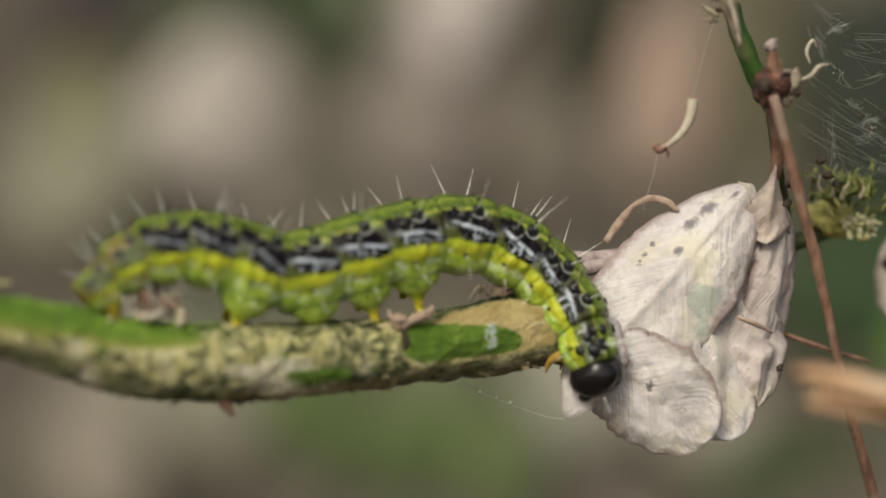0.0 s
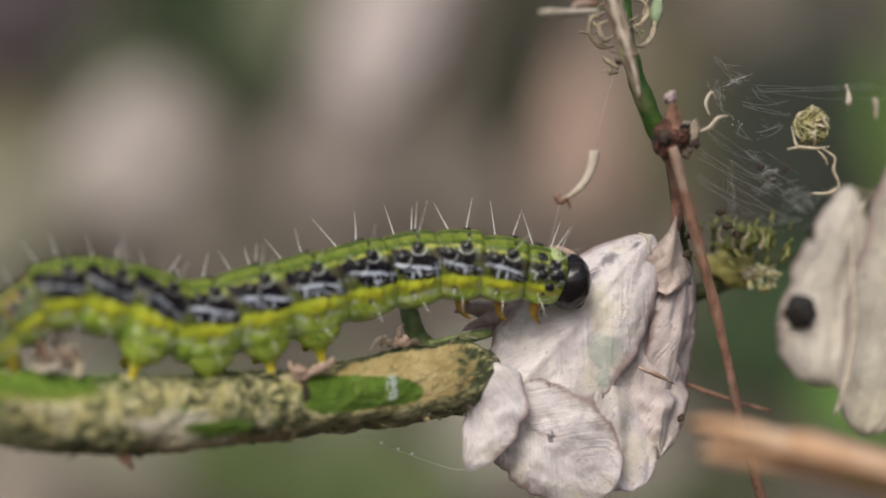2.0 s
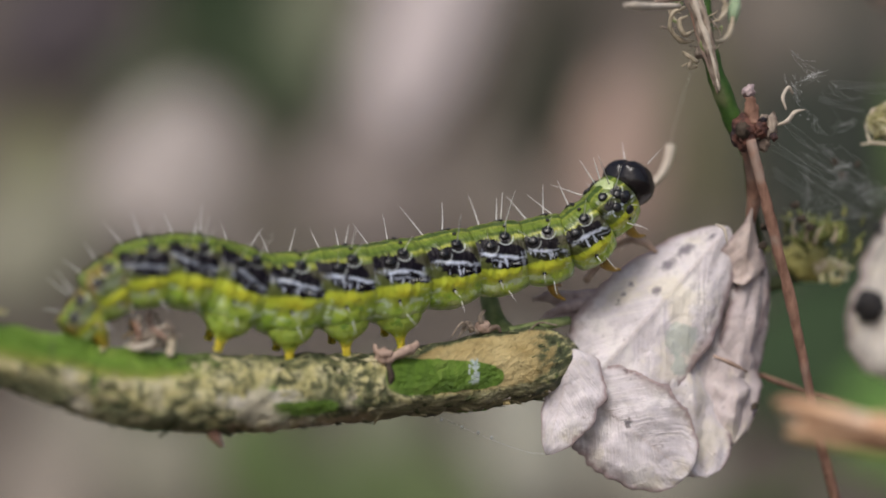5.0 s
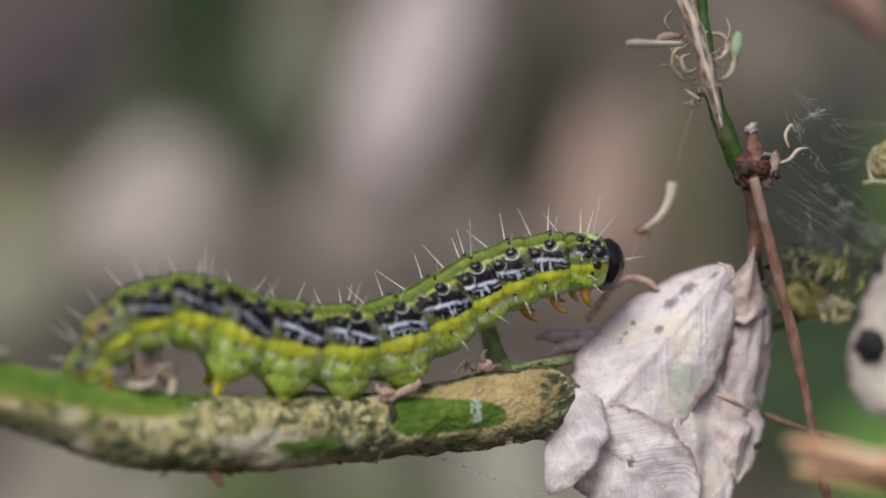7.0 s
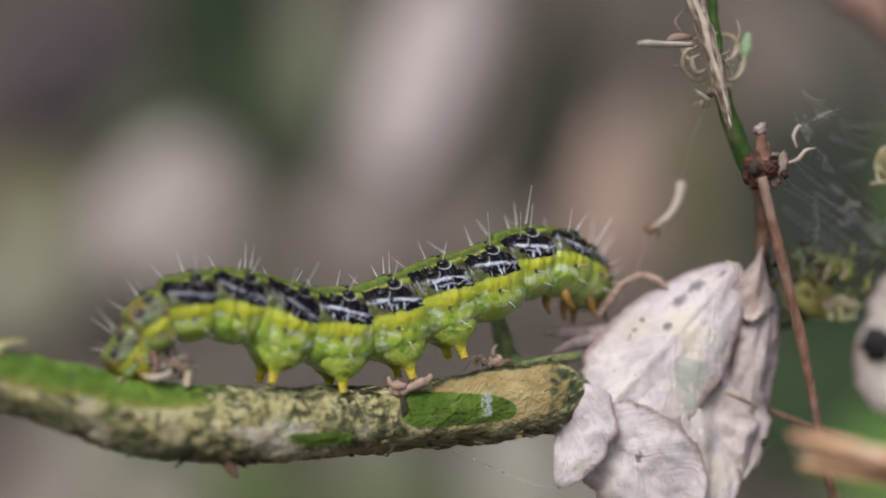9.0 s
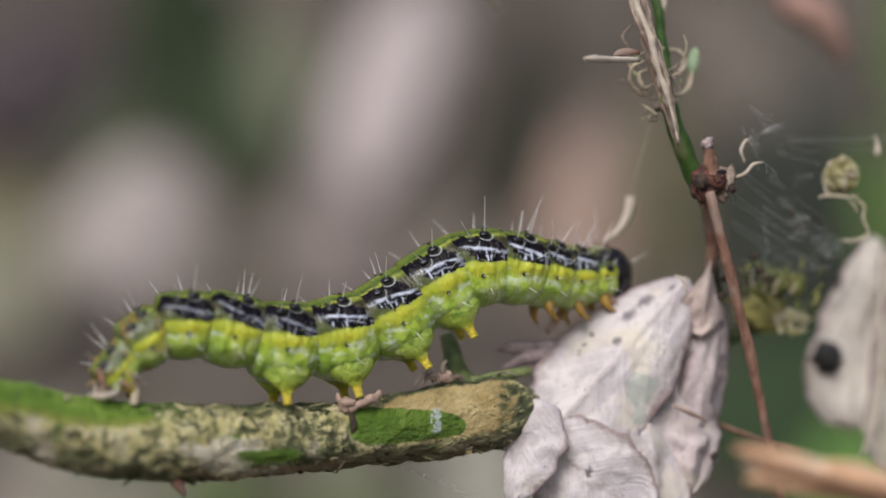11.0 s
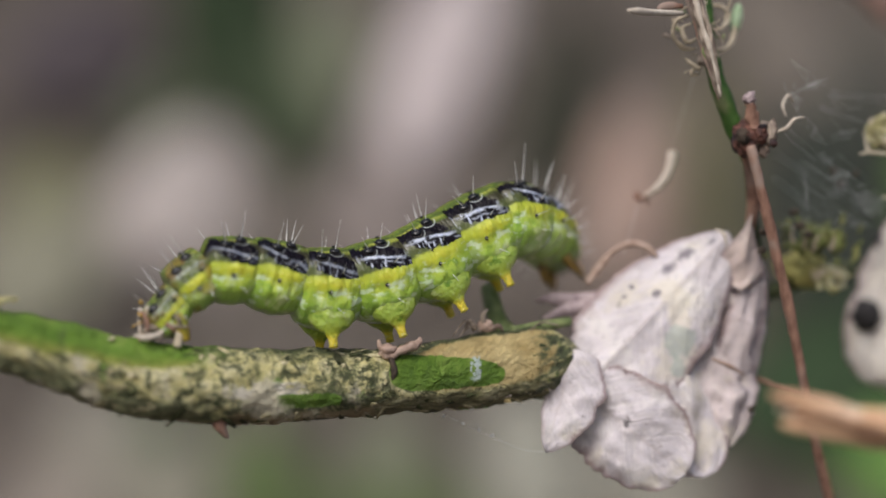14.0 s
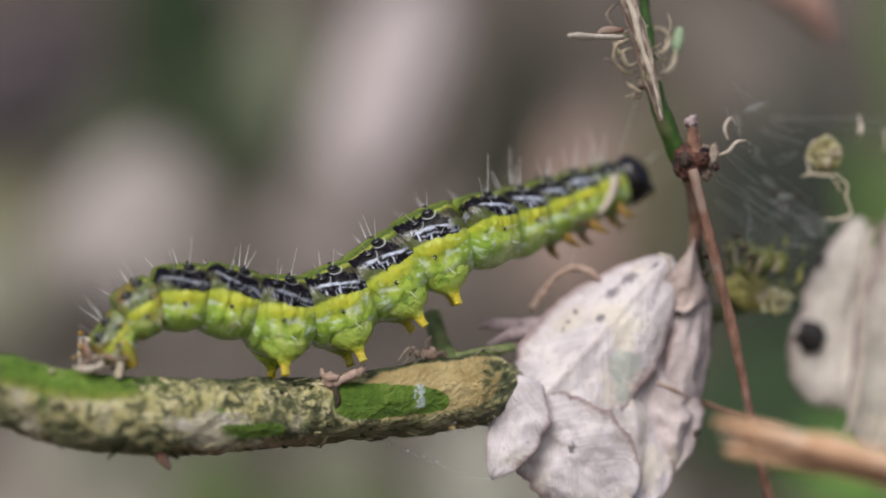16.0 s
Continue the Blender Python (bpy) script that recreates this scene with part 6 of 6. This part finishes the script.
    stance(7.0, 9, 4, 0.578, (-20.80, -9.52, -7.18), (-19.56, -9.02, -5.30), (-17.37, -8.15, -3.98), (-14.35, -6.94, -3.81), (-11.28, -5.71, -5.06), (-7.64, -4.26, -5.70), (-3.93, -2.77, -5.49), (-0.49, -1.40, -4.18), (2.67, -0.13, -2.39), (5.84, 0.00, -1.20), (8.31, 0.00, -0.88), (10.17, 1.50, -0.96))
    stance(7.5, 4, -20, 0.576, (-21.02, -9.61, -6.82), (-19.78, -9.11, -4.93), (-17.74, -8.30, -3.60), (-14.56, -7.02, -3.44), (-11.49, -5.80, -4.71), (-8.02, -4.41, -5.35), (-4.64, -3.06, -4.96), (-1.20, -1.68, -3.65), (1.97, -0.41, -1.57), (4.89, 0.00, -0.56), (7.08, 1.50, -1.75), (7.36, 3.50, -4.25))
    stance(8.0, 4, -20, 0.544, (-21.05, -9.62, -7.16), (-19.81, -9.12, -5.25), (-17.60, -8.24, -3.89), (-14.39, -6.96, -3.71), (-11.11, -5.64, -4.96), (-7.76, -4.31, -5.40), (-4.02, -2.81, -4.81), (-0.90, -1.56, -3.46), (2.56, 0.00, -1.20), (5.32, 0.80, -0.94), (7.25, 3.50, -2.05), (7.86, 7.50, -3.01))
    stance(8.2, 4, -20, 0.542, (-21.03, -9.61, -7.13), (-19.78, -9.11, -5.21), (-17.56, -8.22, -3.85), (-14.33, -6.93, -3.67), (-11.04, -5.61, -4.93), (-7.68, -4.27, -5.38), (-3.92, -2.77, -4.79), (-0.79, -1.52, -3.44), (2.69, 0.00, -1.18), (5.46, 0.80, -0.93), (7.38, 3.50, -2.03), (7.99, 7.50, -2.98))
    stance(10.3, -4, -12, 0.674, (-17.18, -8.07, -7.21), (-15.91, -7.57, -5.53), (-14.30, -6.92, -4.18), (-11.35, -5.74, -3.91), (-7.99, -4.39, -4.67), (-4.56, -3.02, -4.85), (-1.43, -1.77, -3.80), (1.21, -0.80, -1.95), (3.32, 0.00, -0.33), (6.18, 1.50, -0.59), (8.52, 4.50, -1.48), (10.03, 9.00, -2.06))
    stance(10.5, -4, -12, 0.669, (-17.23, -8.09, -6.99), (-15.94, -7.58, -5.31), (-14.32, -6.93, -3.97), (-11.35, -5.74, -3.72), (-7.99, -4.39, -4.51), (-4.55, -3.02, -4.72), (-1.41, -1.76, -3.70), (1.26, -0.80, -1.90), (3.31, 0.00, -0.25), (6.11, 1.50, -0.53), (8.43, 4.50, -1.45), (9.93, 9.00, -2.03))
    stance(11.0, -4, -16, 0.637, (-17.36, -8.14, -7.00), (-16.09, -7.64, -5.34), (-14.00, -6.80, -4.01), (-11.05, -5.62, -4.10), (-8.05, -4.42, -4.79), (-4.66, -3.06, -4.65), (-1.55, -1.82, -3.63), (0.91, -0.83, -2.06), (3.73, 0.00, -0.53), (6.98, 1.00, -0.45), (10.48, 3.00, -1.03), (13.75, 5.00, -0.74))
    stance(11.5, -2, -18, 0.601, (-17.00, -8.00, -7.05), (-15.59, -7.44, -5.39), (-13.53, -6.61, -4.06), (-10.77, -5.51, -3.94), (-7.79, -4.32, -4.92), (-4.42, -2.97, -4.94), (-1.34, -1.74, -3.85), (1.44, -0.62, -1.87), (4.34, 0.00, -0.40), (6.63, 2.00, -0.50), (8.19, 5.00, -1.32), (8.58, 8.50, -2.03), (8.44, 11.00, -2.60))
    stance(12.0, -6, -18, 0.631, (-17.11, -8.04, -7.18), (-15.68, -7.47, -5.52), (-13.92, -6.77, -4.08), (-10.98, -5.59, -4.07), (-7.99, -4.40, -5.06), (-4.61, -3.05, -4.82), (-1.52, -1.81, -3.73), (1.28, -0.69, -1.86), (3.77, 0.30, -0.69), (5.80, 3.00, -1.48), (6.32, 6.50, -3.84), (6.05, 9.50, -6.07))
    stance(12.5, -6, -18, 0.589, (-17.04, -8.02, -7.20), (-15.61, -7.45, -5.37), (-13.85, -6.74, -3.94), (-10.92, -5.57, -3.95), (-7.93, -4.37, -4.78), (-4.56, -3.02, -4.65), (-1.47, -1.79, -3.71), (1.33, -0.67, -1.89), (3.27, 0.50, -0.77), (4.98, 3.00, -1.88), (5.67, 6.00, -4.94), (5.02, 8.00, -8.10), (3.70, 9.00, -10.80))
    stance(13.0, -6, -18, 0.560, (-17.16, -8.06, -7.37), (-15.73, -7.49, -5.53), (-13.97, -6.79, -4.08), (-11.03, -5.61, -4.06), (-8.03, -4.41, -4.87), (-4.64, -3.06, -4.71), (-1.54, -1.82, -3.74), (1.26, -0.70, -1.90), (3.32, 0.50, -0.71), (5.04, 3.00, -1.79), (5.84, 6.00, -5.04), (5.22, 8.00, -8.95), (3.95, 8.00, -12.98))
    stance(13.5, -8, -18, 0.639, (-17.12, -8.05, -7.43), (-15.62, -7.45, -5.59), (-13.91, -6.77, -4.13), (-10.96, -5.59, -4.11), (-7.96, -4.38, -4.81), (-4.57, -3.03, -4.76), (-1.46, -1.78, -3.72), (1.35, -0.66, -1.77), (3.49, 0.50, -0.44), (5.44, 3.00, -1.46), (6.39, 6.00, -3.95), (5.94, 9.00, -6.43))
    stance(14.0, -8, -18, 0.628, (-16.99, -7.99, -7.07), (-15.71, -7.49, -5.36), (-14.26, -6.90, -4.04), (-11.28, -5.71, -4.14), (-7.90, -4.36, -4.81), (-4.47, -2.99, -4.35), (-1.34, -1.74, -3.07), (1.48, -0.61, -1.49), (3.85, 0.30, -0.47), (5.97, 3.50, -0.98), (7.04, 7.50, -1.94), (7.42, 10.50, -2.46))
    stance(14.5, -8, -22, 0.598, (-16.74, -7.90, -6.57), (-15.45, -7.38, -4.87), (-13.65, -6.66, -3.74), (-10.99, -5.60, -3.70), (-7.60, -4.24, -4.67), (-4.16, -2.86, -4.31), (-1.02, -1.61, -2.89), (1.46, -0.61, -1.17), (3.97, 0.00, 0.18), (6.94, 2.50, 0.57), (10.50, 6.40, 1.45), (14.30, 9.40, 3.00))
    stance(15.0, -8, -22, 0.578, (-17.11, -8.04, -6.97), (-15.81, -7.52, -5.25), (-13.99, -6.80, -4.10), (-10.97, -5.59, -4.06), (-7.89, -4.36, -4.86), (-4.42, -2.97, -4.51), (-1.25, -1.70, -3.06), (1.61, -0.55, -1.13), (4.48, 0.00, 0.06), (7.47, 2.50, 0.35), (11.05, 6.40, 1.16), (15.40, 9.30, 2.85))
    stance(15.5, -8, -22, 0.592, (-16.79, -7.92, -6.77), (-15.51, -7.40, -5.08), (-13.57, -6.63, -3.78), (-10.76, -5.50, -3.74), (-7.40, -4.16, -4.70), (-4.32, -2.93, -4.53), (-1.19, -1.68, -3.11), (1.62, -0.55, -1.03), (4.45, 0.00, -0.35), (7.46, 3.00, 0.43), (10.60, 6.80, 1.95), (14.55, 9.30, 4.25))
    stance(16.0, -8, -22, 0.562, (-16.66, -7.86, -6.89), (-15.39, -7.35, -5.04), (-13.45, -6.58, -3.92), (-10.48, -5.39, -3.89), (-7.13, -4.05, -4.70), (-4.05, -2.82, -4.36), (-1.28, -1.71, -3.02), (1.90, -0.44, -0.87), (4.76, 0.00, 0.22), (8.01, 3.50, 1.02), (11.75, 7.20, 2.36), (16.50, 9.70, 4.20))
    for ob, r in zip((*RINGS, HEAD), rows):
        walk(ob, r)


motions()
